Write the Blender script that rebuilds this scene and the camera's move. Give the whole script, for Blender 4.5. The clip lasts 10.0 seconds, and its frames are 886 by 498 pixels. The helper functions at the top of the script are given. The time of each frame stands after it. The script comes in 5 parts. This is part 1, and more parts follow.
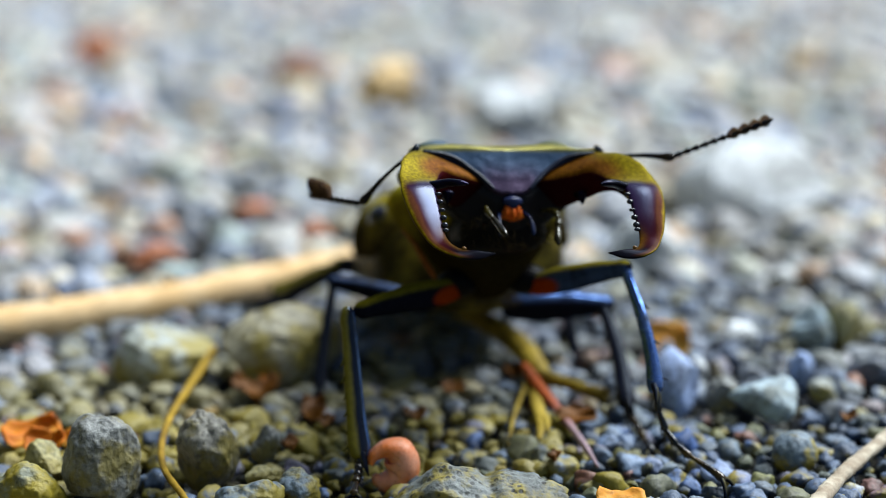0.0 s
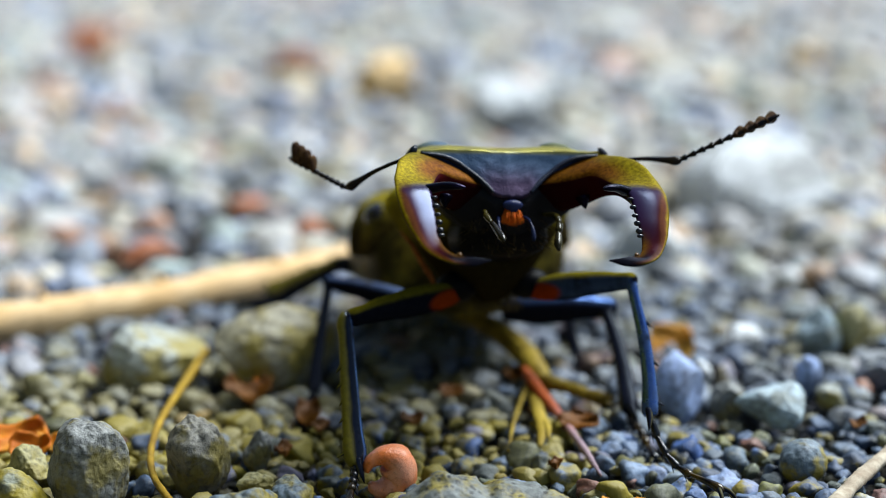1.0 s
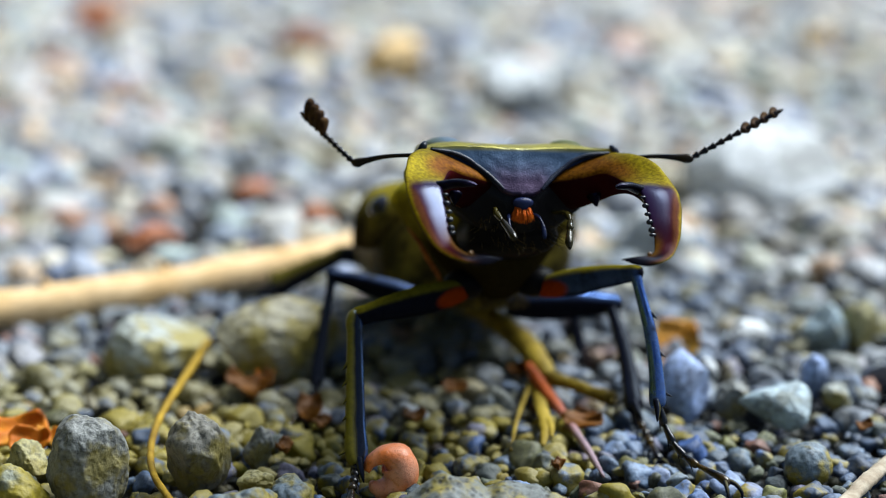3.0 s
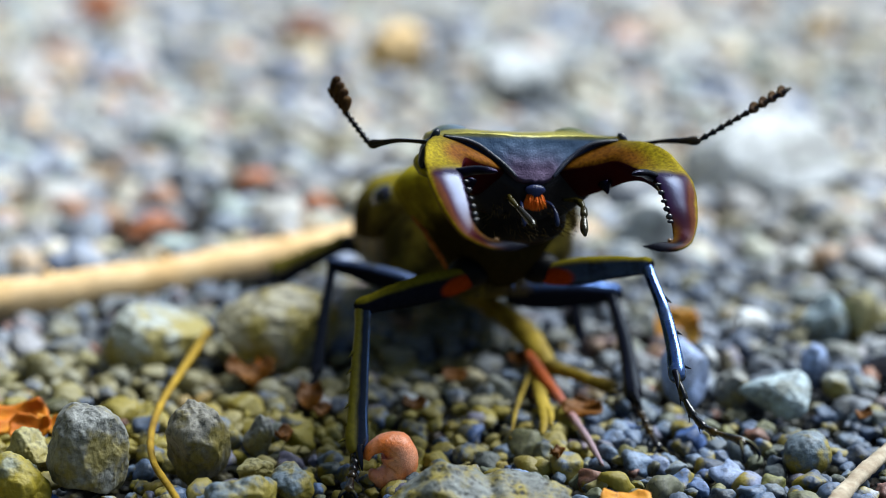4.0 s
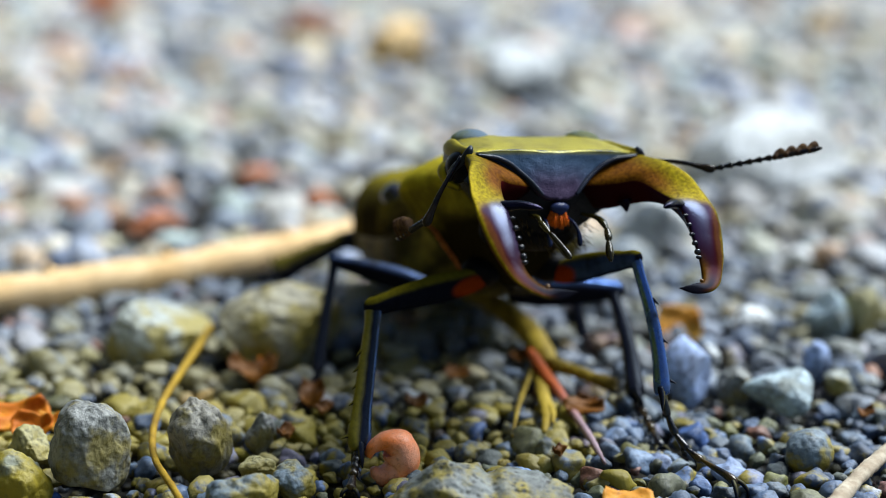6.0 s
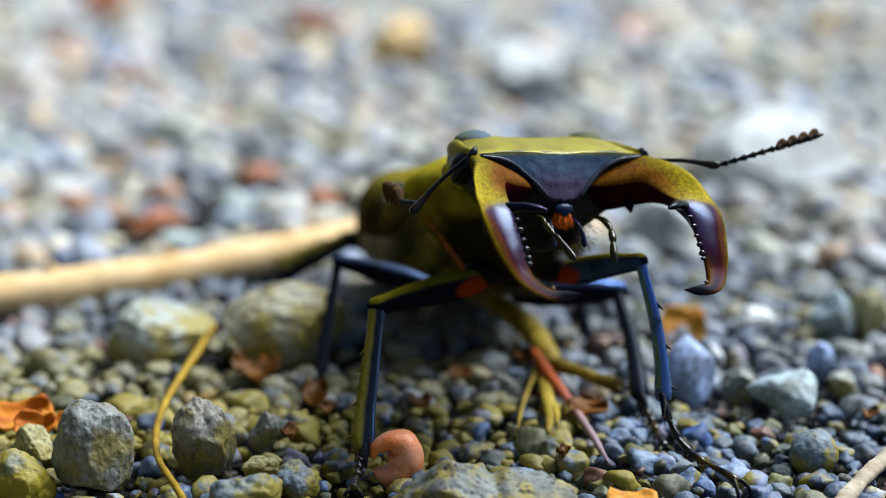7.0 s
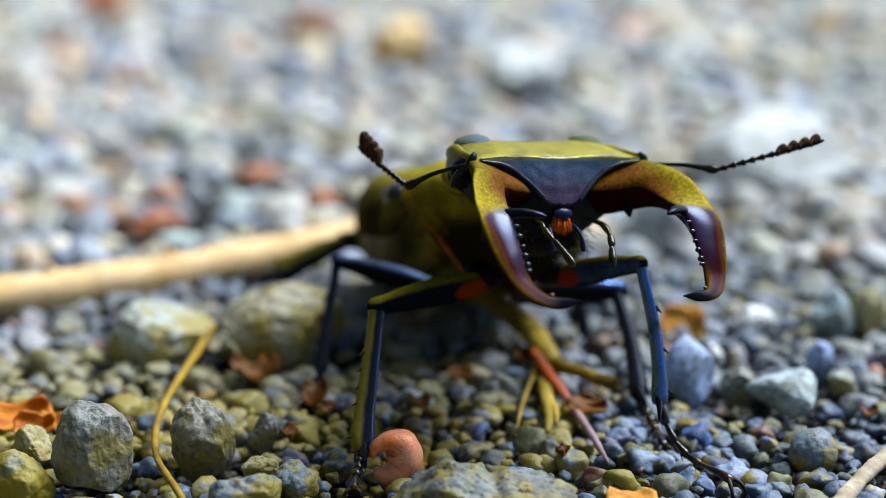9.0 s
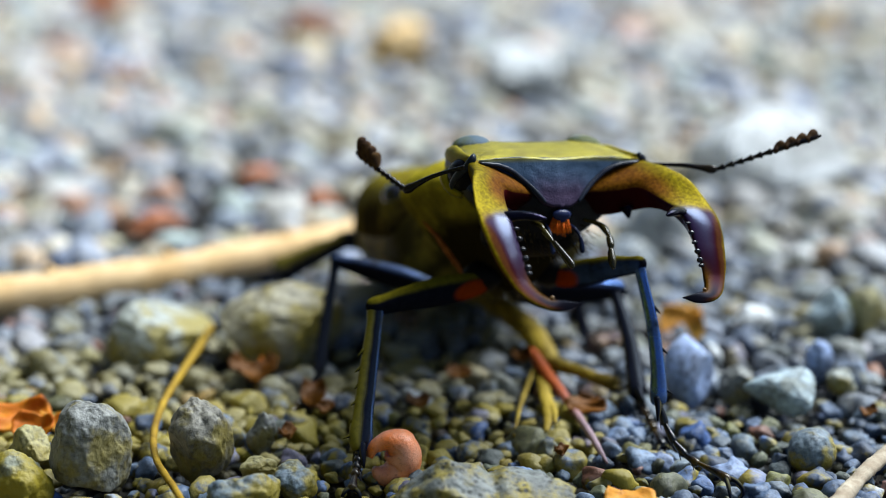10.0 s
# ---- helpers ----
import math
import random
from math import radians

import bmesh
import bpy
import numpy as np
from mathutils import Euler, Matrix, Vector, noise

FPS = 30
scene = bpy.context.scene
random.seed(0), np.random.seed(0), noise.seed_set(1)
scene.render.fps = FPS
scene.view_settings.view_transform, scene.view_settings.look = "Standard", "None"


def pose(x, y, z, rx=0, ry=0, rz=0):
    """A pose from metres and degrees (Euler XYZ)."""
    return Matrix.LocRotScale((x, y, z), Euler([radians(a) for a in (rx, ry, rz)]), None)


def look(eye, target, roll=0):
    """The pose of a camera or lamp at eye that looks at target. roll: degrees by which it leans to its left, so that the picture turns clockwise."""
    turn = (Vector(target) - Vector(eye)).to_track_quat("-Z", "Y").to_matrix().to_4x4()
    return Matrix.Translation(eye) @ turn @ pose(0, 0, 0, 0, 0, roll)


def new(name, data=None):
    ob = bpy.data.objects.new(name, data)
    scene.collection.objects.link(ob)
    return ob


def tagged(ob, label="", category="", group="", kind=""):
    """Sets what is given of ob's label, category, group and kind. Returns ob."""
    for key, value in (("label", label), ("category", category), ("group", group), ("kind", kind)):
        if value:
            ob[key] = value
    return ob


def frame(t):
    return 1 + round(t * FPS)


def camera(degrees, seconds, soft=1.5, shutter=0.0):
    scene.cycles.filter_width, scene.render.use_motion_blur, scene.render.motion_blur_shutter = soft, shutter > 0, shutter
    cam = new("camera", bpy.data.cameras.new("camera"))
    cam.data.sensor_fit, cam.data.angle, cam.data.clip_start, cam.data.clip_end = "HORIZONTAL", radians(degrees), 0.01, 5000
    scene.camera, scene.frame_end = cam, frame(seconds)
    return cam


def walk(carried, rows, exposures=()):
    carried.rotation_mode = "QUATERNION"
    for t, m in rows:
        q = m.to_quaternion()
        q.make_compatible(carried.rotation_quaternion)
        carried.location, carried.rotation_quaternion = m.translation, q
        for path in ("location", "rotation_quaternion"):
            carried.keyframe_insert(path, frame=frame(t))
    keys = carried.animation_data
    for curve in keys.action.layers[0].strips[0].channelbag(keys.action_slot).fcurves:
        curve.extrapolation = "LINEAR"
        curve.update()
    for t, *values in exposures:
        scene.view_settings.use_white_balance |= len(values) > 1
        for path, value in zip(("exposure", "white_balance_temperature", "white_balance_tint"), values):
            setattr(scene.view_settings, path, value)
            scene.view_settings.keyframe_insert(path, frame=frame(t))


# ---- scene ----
MM = 0.001
PATH = [  # seconds, place in mm, tilt, turn, roll
    (0, -0.39, -5.85, 46.60, 76.78, -0.44, -0.79),
    (0.5, -0.89, -2.01, 45.98, 76.64, -0.64, -0.62),
    (1, -0.63, -1.95, 46.25, 76.56, -0.60, -0.47),
    (1.5, -0.42, -0.70, 47.68, 76.44, -0.54, -0.10),
    (2, -0.41, -0.33, 47.92, 76.24, -0.48, -0.19),
    (2.5, -0.39, -0.20, 48.05, 75.85, -0.41, -0.05),
    (4, 0.08, -0.40, 47.86, 75.20, -0.14, 0.04),
    (4.5, -0.03, -0.23, 47.88, 75.16, -0.22, 0.12),
    (5, -0.03, -0.05, 48.08, 75.03, -0.15, 0.09),
    (5.5, 0.14, -0.28, 48.10, 75.00, -0.09, 0.03),
    (7, -0.13, 0.02, 48.10, 74.96, -0.02, 0.16),
    (7.5, 0.04, -0.12, 47.93, 75.05, 0.00, 0.13),
    (8, 0.09, 0.01, 48.12, 74.97, 0.02, 0.07),
    (8.5, 0.03, -0.10, 48.14, 74.96, 0.00, 0.06),
    (9, 0.00, -0.00, 48.00, 75.00, 0.00, -0.00),
    (9.5, 0.14, 0.14, 48.13, 74.92, 0.02, -0.05),
    (10, 0.10, 0.01, 47.97, 75.00, -0.01, -0.05),
]

cam = camera(30, 10.0, soft=0.6)
cam.data.dof.use_dof = True
cam.data.dof.focus_distance = 0.1200
cam.data.dof.aperture_fstop = 18.0
walk(cam, [(t, pose(x * MM, y * MM, z * MM, tilt, 0, turn) @ pose(0, 0, 0, 0, 0, roll)) for t, x, y, z, tilt, turn, roll in PATH],
     exposures=[(0, 0.70, 6280, 3.0), (2, 0.76, 6280, 3.0), (10, 0.75, 6280, 3.0)])

# ---- world and light: open shade under a bright sky ----
world = bpy.data.worlds.new("sky")
scene.world = world
world.use_nodes = True
wn = world.node_tree
sky = wn.nodes.new("ShaderNodeTexSky")
sky.sky_type, sky.sun_disc = "NISHITA", False
sky.sun_elevation, sky.sun_rotation = radians(53), radians(56)
wn.links.new(sky.outputs["Color"], wn.nodes["Background"].inputs["Color"])
wn.nodes["Background"].inputs["Strength"].default_value = 0.058
sun = new("sun", bpy.data.lights.new("sun", "SUN"))
sun.data.energy, sun.data.angle, sun.data.color = 5.1, radians(38), (0.96, 0.97, 1.0)
sun.matrix_world = look((0, 0, 0), (-0.50, -0.34, -0.80))


# ---- materials ----
def rgb(r, g, b):
    return (r, g, b, 1.0)


class Mat:
    """A small helper that wires a Principled material."""

    def __init__(self, name, rough=0.6, metal=0.0, coat=0.0, spec=0.5):
        self.m = bpy.data.materials.new(name)
        self.m.use_nodes = True
        self.t = self.m.node_tree
        self.b = self.t.nodes["Principled BSDF"]
        self.set(self.b, "Roughness", rough)
        self.set(self.b, "Metallic", metal)
        self.set(self.b, "Coat Weight", coat)
        self.set(self.b, "Coat Roughness", 0.12)
        self.set(self.b, "Specular IOR Level", spec)
        self.co = self.t.nodes.new("ShaderNodeTexCoord")

    def set(self, node, key, value):
        if isinstance(value, bpy.types.NodeSocket):
            self.t.links.new(value, node.inputs[key])
        else:
            node.inputs[key].default_value = value

    def noise(self, scale, detail=4.0, rough=0.6, where="Object", distort=0.0):
        n = self.t.nodes.new("ShaderNodeTexNoise")
        self.set(n, "Vector", self.co.outputs[where])
        self.set(n, "Scale", scale)
        self.set(n, "Detail", detail)
        self.set(n, "Roughness", rough)
        self.set(n, "Distortion", distort)
        return n.outputs["Fac"]

    def voronoi(self, scale, where="Object"):
        n = self.t.nodes.new("ShaderNodeTexVoronoi")
        self.set(n, "Vector", self.co.outputs[where])
        self.set(n, "Scale", scale)
        return n.outputs["Distance"]

    def ramp(self, fac, stops, constant=False):
        n = self.t.nodes.new("ShaderNodeValToRGB")
        self.set(n, "Fac", fac)
        r = n.color_ramp
        if constant:
            r.interpolation = "CONSTANT"
        while len(r.elements) < len(stops):
            r.elements.new(0.5)
        for e, (p, c) in zip(r.elements, stops):
            e.position, e.color = p, c if len(c) == 4 else rgb(*c)
        return n.outputs["Color"]

    def mix(self, fac, a, b, mode="MIX"):
        n = self.t.nodes.new("ShaderNodeMix")
        n.data_type, n.blend_type = "RGBA", mode
        self.set(n, 0, fac)
        self.set(n, 6, a)
        self.set(n, 7, b)
        return n.outputs[2]

    def math(self, op, a, b=0.0):
        n = self.t.nodes.new("ShaderNodeMath")
        n.operation = op
        self.set(n, 0, a)
        self.set(n, 1, b)
        return n.outputs[0]

    def span(self, value, lo, hi):
        n = self.t.nodes.new("ShaderNodeMapRange")
        n.interpolation_type = "SMOOTHSTEP"
        self.set(n, "Value", value)
        self.set(n, "From Min", lo)
        self.set(n, "From Max", hi)
        return n.outputs["Result"]

    def xyz(self, where="Object"):
        n = self.t.nodes.new("ShaderNodeSeparateXYZ")
        self.set(n, 0, self.co.outputs[where])
        return n.outputs

    def random(self, island=False):
        n = self.t.nodes.new("ShaderNodeNewGeometry" if island else "ShaderNodeObjectInfo")
        return n.outputs["Random Per Island" if island else "Random"]

    def bump(self, height, strength, distance):
        n = self.t.nodes.new("ShaderNodeBump")
        self.set(n, "Height", height)
        self.set(n, "Strength", strength)
        self.set(n, "Distance", distance)
        self.set(self.b, "Normal", n.outputs["Normal"])

    def color(self, c):
        self.set(self.b, "Base Color", c)


# near gravel palette; the beetle's bluish shade is dimmed into these colours
STONE_STOPS = [(0, (0.029, 0.046, 0.086)), (0.12, (0.056, 0.089, 0.162)), (0.26, (0.1, 0.149, 0.246)), (0.36, (0.12, 0.118, 0.013)), (0.46, (0.039, 0.092, 0.266)), (0.58, (0.143, 0.201, 0.3)),
               (0.68, (0.042, 0.066, 0.109)), (0.78, (0.159, 0.151, 0.037)), (0.87, (0.164, 0.242, 0.406)), (0.93, (0.173, 0.068, 0.032)), (0.96, (0.06, 0.115, 0.225)), (1, (0.316, 0.339, 0.387))]


def stone_mat(name, stops=STONE_STOPS, island=False, moss_bounce=0.5, fine=1.0, pits=0.0, crust=0.0):
    k = Mat(name, rough=0.58, spec=0.5)
    base = k.ramp(k.random(island), stops)
    blot = k.noise(350 * fine, 5, 0.65)
    grain = k.noise(2600 * fine, 4, 0.75)
    c = k.mix(k.span(blot, 0.42, 0.60), base, k.mix(1.0, base, rgb(0.48, 0.47, 0.45), "MULTIPLY"))
    c = k.mix(k.math("MULTIPLY", k.span(grain, 0.5, 0.66), 0.75), c, k.mix(1.0, c, rgb(0.22, 0.23, 0.25), "MULTIPLY"))
    c = k.mix(k.math("MULTIPLY", k.span(grain, 0.48, 0.32), 0.5), c, k.mix(1.0, c, rgb(1.6, 1.58, 1.5), "MULTIPLY"))
    tint = k.math("ADD", k.noise(430 * fine, 4, 0.65), k.math("MULTIPLY", k.math("SUBTRACT", k.noise(28, 2, 0.5), 0.5), 0.5))
    # lichen, plus yellow-green bounce light painted in, thickest on one patch of ground
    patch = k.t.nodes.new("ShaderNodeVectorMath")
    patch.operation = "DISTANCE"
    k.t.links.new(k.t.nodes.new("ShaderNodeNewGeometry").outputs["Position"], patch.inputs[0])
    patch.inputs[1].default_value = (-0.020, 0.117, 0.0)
    tint = k.math("ADD", tint, k.math("MULTIPLY", k.math("SUBTRACT", k.span(patch.outputs["Value"], 0.046, 0.014), 0.32), 0.06 if pits else 0.27))
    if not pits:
        tint = k.math("ADD", tint, k.math("MULTIPLY", k.math("SUBTRACT", k.math("FRACT", k.math("MULTIPLY", k.random(island), 37.0)), 0.5), 0.46))
    tint = k.math("ADD", tint, crust)
    lichen_bounce = k.math("MULTIPLY", k.span(tint, 0.50, 0.66), moss_bounce)
    c = k.mix(lichen_bounce, c, rgb(0.26, 0.20, 0.004))
    hole = k.span(k.voronoi(1500), 0.34, 0.12) if pits < 0.5 else k.math("MULTIPLY", k.span(k.voronoi(1900), 0.46, 0.22), k.span(k.noise(700, 3), 0.40, 0.52))
    c = k.mix(k.math("MULTIPLY", hole, pits), c, rgb(0.02, 0.02, 0.018))
    k.color(c)
    k.bump(k.math("ADD", k.math("MULTIPLY", grain, 0.6), blot) if not pits else k.math("SUBTRACT", k.math("ADD", grain, blot), k.math("MULTIPLY", hole, 0.25)), 0.36, 0.0006)
    return k.m


M_PEBBLE = stone_mat("gravel_pebbles", moss_bounce=0.8)
M_GRAVEL = stone_mat("gravel", island=True, moss_bounce=0.8)
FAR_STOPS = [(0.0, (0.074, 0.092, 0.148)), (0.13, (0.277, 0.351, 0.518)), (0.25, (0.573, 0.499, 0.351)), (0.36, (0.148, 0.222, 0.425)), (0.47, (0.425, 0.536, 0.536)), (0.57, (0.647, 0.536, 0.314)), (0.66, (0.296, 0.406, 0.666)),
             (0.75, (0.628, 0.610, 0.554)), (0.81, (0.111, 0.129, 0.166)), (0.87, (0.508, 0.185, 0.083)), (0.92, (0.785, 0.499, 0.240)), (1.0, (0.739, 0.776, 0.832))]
# grit darkened to paint the shade in the gaps between pebbles
M_GAP_SHADE = stone_mat("gap_shade_grit", [(p, tuple(0.3 * v for v in c)) for p, c in STONE_STOPS], island=True, moss_bounce=0.3)
# far palette stays paler; its contrast is evened towards a warm grey
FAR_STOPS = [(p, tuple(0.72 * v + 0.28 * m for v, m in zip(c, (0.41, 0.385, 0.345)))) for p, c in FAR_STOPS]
M_FAR = stone_mat("far_gravel", FAR_STOPS, island=True, moss_bounce=0.2, fine=0.5)
M_MID = stone_mat("mid_gravel", [(p, tuple(0.62 * a + 0.28 * b for a, b in zip(c, d))) for (p, c), (_, d) in zip(STONE_STOPS, FAR_STOPS)], island=True, moss_bounce=0.5, fine=0.8)


def tint_stone(name, c, moss_bounce=0.3, fine=1.0, crust=0.04):
    r, g, b = c
    return stone_mat(name, [(0.0, c), (1.0, (r * 1.05, g * 1.05, b * 1.05))], moss_bounce=moss_bounce, fine=fine, pits=0.22, crust=crust)


def soil_mat():
    k = Mat("grit", rough=0.9, spec=0.2)
    a = k.noise(900, 6, 0.7)
    c = k.ramp(a, [(0.25, (0.012, 0.012, 0.012)), (0.5, (0.032, 0.031, 0.028)), (0.75, (0.07, 0.065, 0.055))])
    k.color(k.mix(k.span(k.noise(60, 4), 0.4, 0.7), c, k.mix(1.0, c, rgb(1.3, 1.15, 0.9), "MULTIPLY")))
    k.bump(a, 0.8, 0.001)
    return k.m


def plant_mat(name, a, b, stripes=300, rough=0.6, spec=0.15):
    k = Mat(name, rough=rough, spec=spec)
    n = k.noise(stripes, 4, 0.6)
    f = k.noise(3000, 3, 0.7)
    c = k.mix(k.span(n, 0.3, 0.7), rgb(*a), rgb(*b))
    c = k.mix(k.math("MULTIPLY", k.span(f, 0.5, 0.7), 0.35), c, rgb(a[0] * 0.35, a[1] * 0.35, a[2] * 0.35))
    k.color(c)
    k.bump(f, 0.4, 0.0002)
    return k.m


def shell_mat(name, low, high, lo, hi, axis="Z", rough=0.34, gold=(0.42, 0.33, 0.03), metal=0.75, coat=0.25, spec=0.5, grain=0.22, sheen=0.0, mouth=False, mott=0.35, breast=False):
    """Dark chitin with golden-green down where the shell faces its back (the normal in the part's own space)."""
    k = Mat(name, rough=rough, coat=coat, spec=spec)
    nz = k.xyz("Normal")[axis]
    f = k.noise(2200, 3, 0.7)
    big = k.noise(300, 3, 0.6)
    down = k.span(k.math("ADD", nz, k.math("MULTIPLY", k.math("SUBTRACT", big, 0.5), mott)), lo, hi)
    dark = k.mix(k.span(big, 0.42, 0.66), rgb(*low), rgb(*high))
    # underside's own dark shell, with shade put into its colour where it faces down
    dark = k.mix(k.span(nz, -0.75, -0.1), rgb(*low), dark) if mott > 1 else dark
    g = k.mix(f, rgb(gold[0] * 0.55, gold[1] * 0.55, gold[2] * 0.5), rgb(*gold))
    g = k.mix(k.math("MULTIPLY", k.span(k.noise(520, 4, 0.6), 0.42, 0.68), 0.6), g, rgb(gold[0] * 0.32, gold[1] * 0.30, gold[2] * 0.4))
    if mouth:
        # near-black from the mouth down
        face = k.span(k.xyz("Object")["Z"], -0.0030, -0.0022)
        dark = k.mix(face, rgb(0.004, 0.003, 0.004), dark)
        sheen = k.math("MULTIPLY", face, sheen)
        mid = k.math("MULTIPLY", k.span(k.math("ABSOLUTE", k.xyz("Object")["X"]), 0.0034, 0.0012), k.span(k.xyz("Object")["Z"], -0.0008, -0.0028))
        dark = k.mix(k.math("MULTIPLY", k.math("MULTIPLY", mid, face), 0.55), dark, k.mix(f, rgb(0.04, 0.022, 0.07), rgb(0.15, 0.09, 0.20)))
    c = k.mix(down, dark, g)
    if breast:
        # the breast plate between the hips, darkened like the underside
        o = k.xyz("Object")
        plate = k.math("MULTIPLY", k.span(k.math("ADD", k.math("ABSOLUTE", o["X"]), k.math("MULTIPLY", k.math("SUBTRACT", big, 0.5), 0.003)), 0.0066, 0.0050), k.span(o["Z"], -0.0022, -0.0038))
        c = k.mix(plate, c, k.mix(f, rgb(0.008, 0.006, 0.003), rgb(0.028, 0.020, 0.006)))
    k.color(c)
    if mott > 1:
        k.set(k.b, "Specular Tint", rgb(0.5, 0.4, 0.1))
    k.set(k.b, "Metallic", k.math("MAXIMUM", k.math("MULTIPLY", down, metal), sheen))
    k.bump(k.math("ADD", k.noise(8500, 2, 0.6), k.math("MULTIPLY", big, 0.15)), grain, 0.00014)
    return k.m


def leg_mat(name, patch=False, gold=0.7, start=0.85, blue_glint=0.0, glint_side=("Z", 0.0, 0.7), rough=0.2, spec=0.3):
    """Polished black chitin; golden down where it faces up, and a blue highlight painted along one side."""
    k = Mat(name, rough=rough, spec=spec)
    k.set(k.b, "Specular Tint", rgb(0.5, 0.7, 1.0))
    out = k.xyz("Object")
    f = k.noise(2600, 3, 0.7)
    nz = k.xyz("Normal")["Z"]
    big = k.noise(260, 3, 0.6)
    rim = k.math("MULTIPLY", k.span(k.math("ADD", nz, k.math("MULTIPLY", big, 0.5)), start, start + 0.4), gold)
    c = k.mix(f, rgb(0.003, 0.003, 0.006), rgb(0.010, 0.011, 0.017))
    # the blue sky highlight painted along one side of the limb, in its own space
    tint = k.math("MULTIPLY", k.math("MULTIPLY", k.span(k.xyz("Normal")[glint_side[0]], *glint_side[1:]), k.span(k.noise(420, 3, 0.6), 0.28, 0.58)), blue_glint)
    c = k.mix(tint, c, k.mix(f, rgb(0.07, 0.13, 0.36), rgb(0.15, 0.26, 0.58)))
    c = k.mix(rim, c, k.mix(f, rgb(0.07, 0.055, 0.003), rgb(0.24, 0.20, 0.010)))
    if patch:
        along = k.math("DIVIDE", k.math("SUBTRACT", out["Y"], 0.0012), 0.0019)
        high = k.math("DIVIDE", k.math("ADD", out["Z"], k.math("MULTIPLY", big, 0.0004)), 0.0009)
        band = k.span(k.math("ADD", k.math("MULTIPLY", along, along), k.math("MULTIPLY", high, high)), 1.15, 0.4)
        c = k.mix(band, c, k.mix(f, rgb(0.13, 0.012, 0.002), rgb(0.29, 0.040, 0.004)))
        tint = k.math("MULTIPLY", tint, k.math("SUBTRACT", 1.0, band))
    k.color(c)
    k.set(k.b, "Metallic", k.math("MULTIPLY", tint, k.math("SUBTRACT", 1.0, rim)))
    k.set(k.b, "Roughness", k.math("ADD", rough, k.math("ADD", k.math("MULTIPLY", rim, 0.35), k.math("MULTIPLY", k.span(big, 0.35, 0.7), 0.08))))
    k.bump(k.math("ADD", f, k.math("MULTIPLY", k.noise(7000, 2, 0.6), 0.5)), 0.12, 0.00008)
    return k.m


def face_mat():
    """Grained plate: blue-black with painted sky reflection under the crown, violet towards the mouth."""
    k = Mat("face_shell", rough=0.45, spec=0.12)
    o = k.xyz("Object")
    f = k.noise(5200, 3, 0.7)
    big = k.noise(420, 4, 0.6)
    down = k.span(k.math("ADD", o["Z"], k.math("MULTIPLY", k.math("SUBTRACT", big, 0.5), 0.0012)), -0.0004, -0.0026)
    mid = k.math("MULTIPLY", down, k.span(k.math("ABSOLUTE", o["X"]), 0.0040, 0.0012))
    c = k.mix(mid, k.mix(f, rgb(0.026, 0.054, 0.105), rgb(0.13, 0.19, 0.29)), k.mix(f, rgb(0.026, 0.018, 0.042), rgb(0.088, 0.060, 0.108)))
    c = k.mix(k.math("MULTIPLY", k.span(o["Z"], -0.0005, -0.0001), 0.8), c, rgb(0.30, 0.26, 0.03))
    k.color(c)
    k.set(k.b, "Metallic", 0.45)
    k.bump(k.math("ADD", k.voronoi(9500), k.math("MULTIPLY", f, 0.6)), 0.28, 0.00007)
    return k.m


M_SOIL = soil_mat()
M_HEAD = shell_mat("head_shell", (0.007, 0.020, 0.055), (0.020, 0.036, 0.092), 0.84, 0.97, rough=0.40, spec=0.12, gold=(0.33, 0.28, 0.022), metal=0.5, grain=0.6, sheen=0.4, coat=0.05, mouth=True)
M_RIDGE = shell_mat("ridge_shell", (0.006, 0.010, 0.018), (0.020, 0.024, 0.042), 2.0, 3.0, rough=0.33, grain=0.3, coat=0.0, spec=0.2)
M_CROWN = shell_mat("crown_shell", (0.085, 0.095, 0.04), (0.075, 0.11, 0.15), 2.0, 3.0, rough=0.5, grain=0.5, coat=0.0, spec=0.06)
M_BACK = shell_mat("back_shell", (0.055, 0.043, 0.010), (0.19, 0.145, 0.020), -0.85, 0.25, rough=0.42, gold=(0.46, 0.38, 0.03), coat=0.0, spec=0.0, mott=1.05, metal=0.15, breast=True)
M_CHEEK = shell_mat("cheek_shell", (0.10, 0.085, 0.008), (0.14, 0.12, 0.01), -0.9, -0.1, rough=0.45, gold=(0.33, 0.27, 0.012), metal=0.4, grain=0.5, coat=0.0, spec=0.05)
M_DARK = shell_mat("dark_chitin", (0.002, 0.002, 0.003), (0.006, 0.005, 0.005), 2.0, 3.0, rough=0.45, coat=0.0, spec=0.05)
M_LEG = leg_mat("leg_chitin", gold=0.35, blue_glint=0.04, spec=0.04)
M_FEMUR = leg_mat("femur_chitin", patch=True, start=0.6, gold=0.75, blue_glint=0.26, glint_side=("X", 0.45, 0.95), rough=0.26, spec=0.0)
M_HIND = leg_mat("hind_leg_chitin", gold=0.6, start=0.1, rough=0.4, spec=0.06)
M_THIGH = leg_mat("plain_thigh_chitin", gold=0.2, blue_glint=0.5, glint_side=("Z", 0.3, 1.0), spec=0.0)
M_SHIN = leg_mat("shin_chitin", gold=0.0, blue_glint=0.6, glint_side=("Z", 0.2, 0.95), spec=0.0)
M_GREYSHIN = leg_mat("grey_shin_chitin", gold=0.15, blue_glint=0.04, rough=0.3, spec=0.2)
M_SHEEN = leg_mat("glint_shin_chitin", gold=0.0, blue_glint=1.0, glint_side=("X", -0.1, 0.45), rough=0.15)
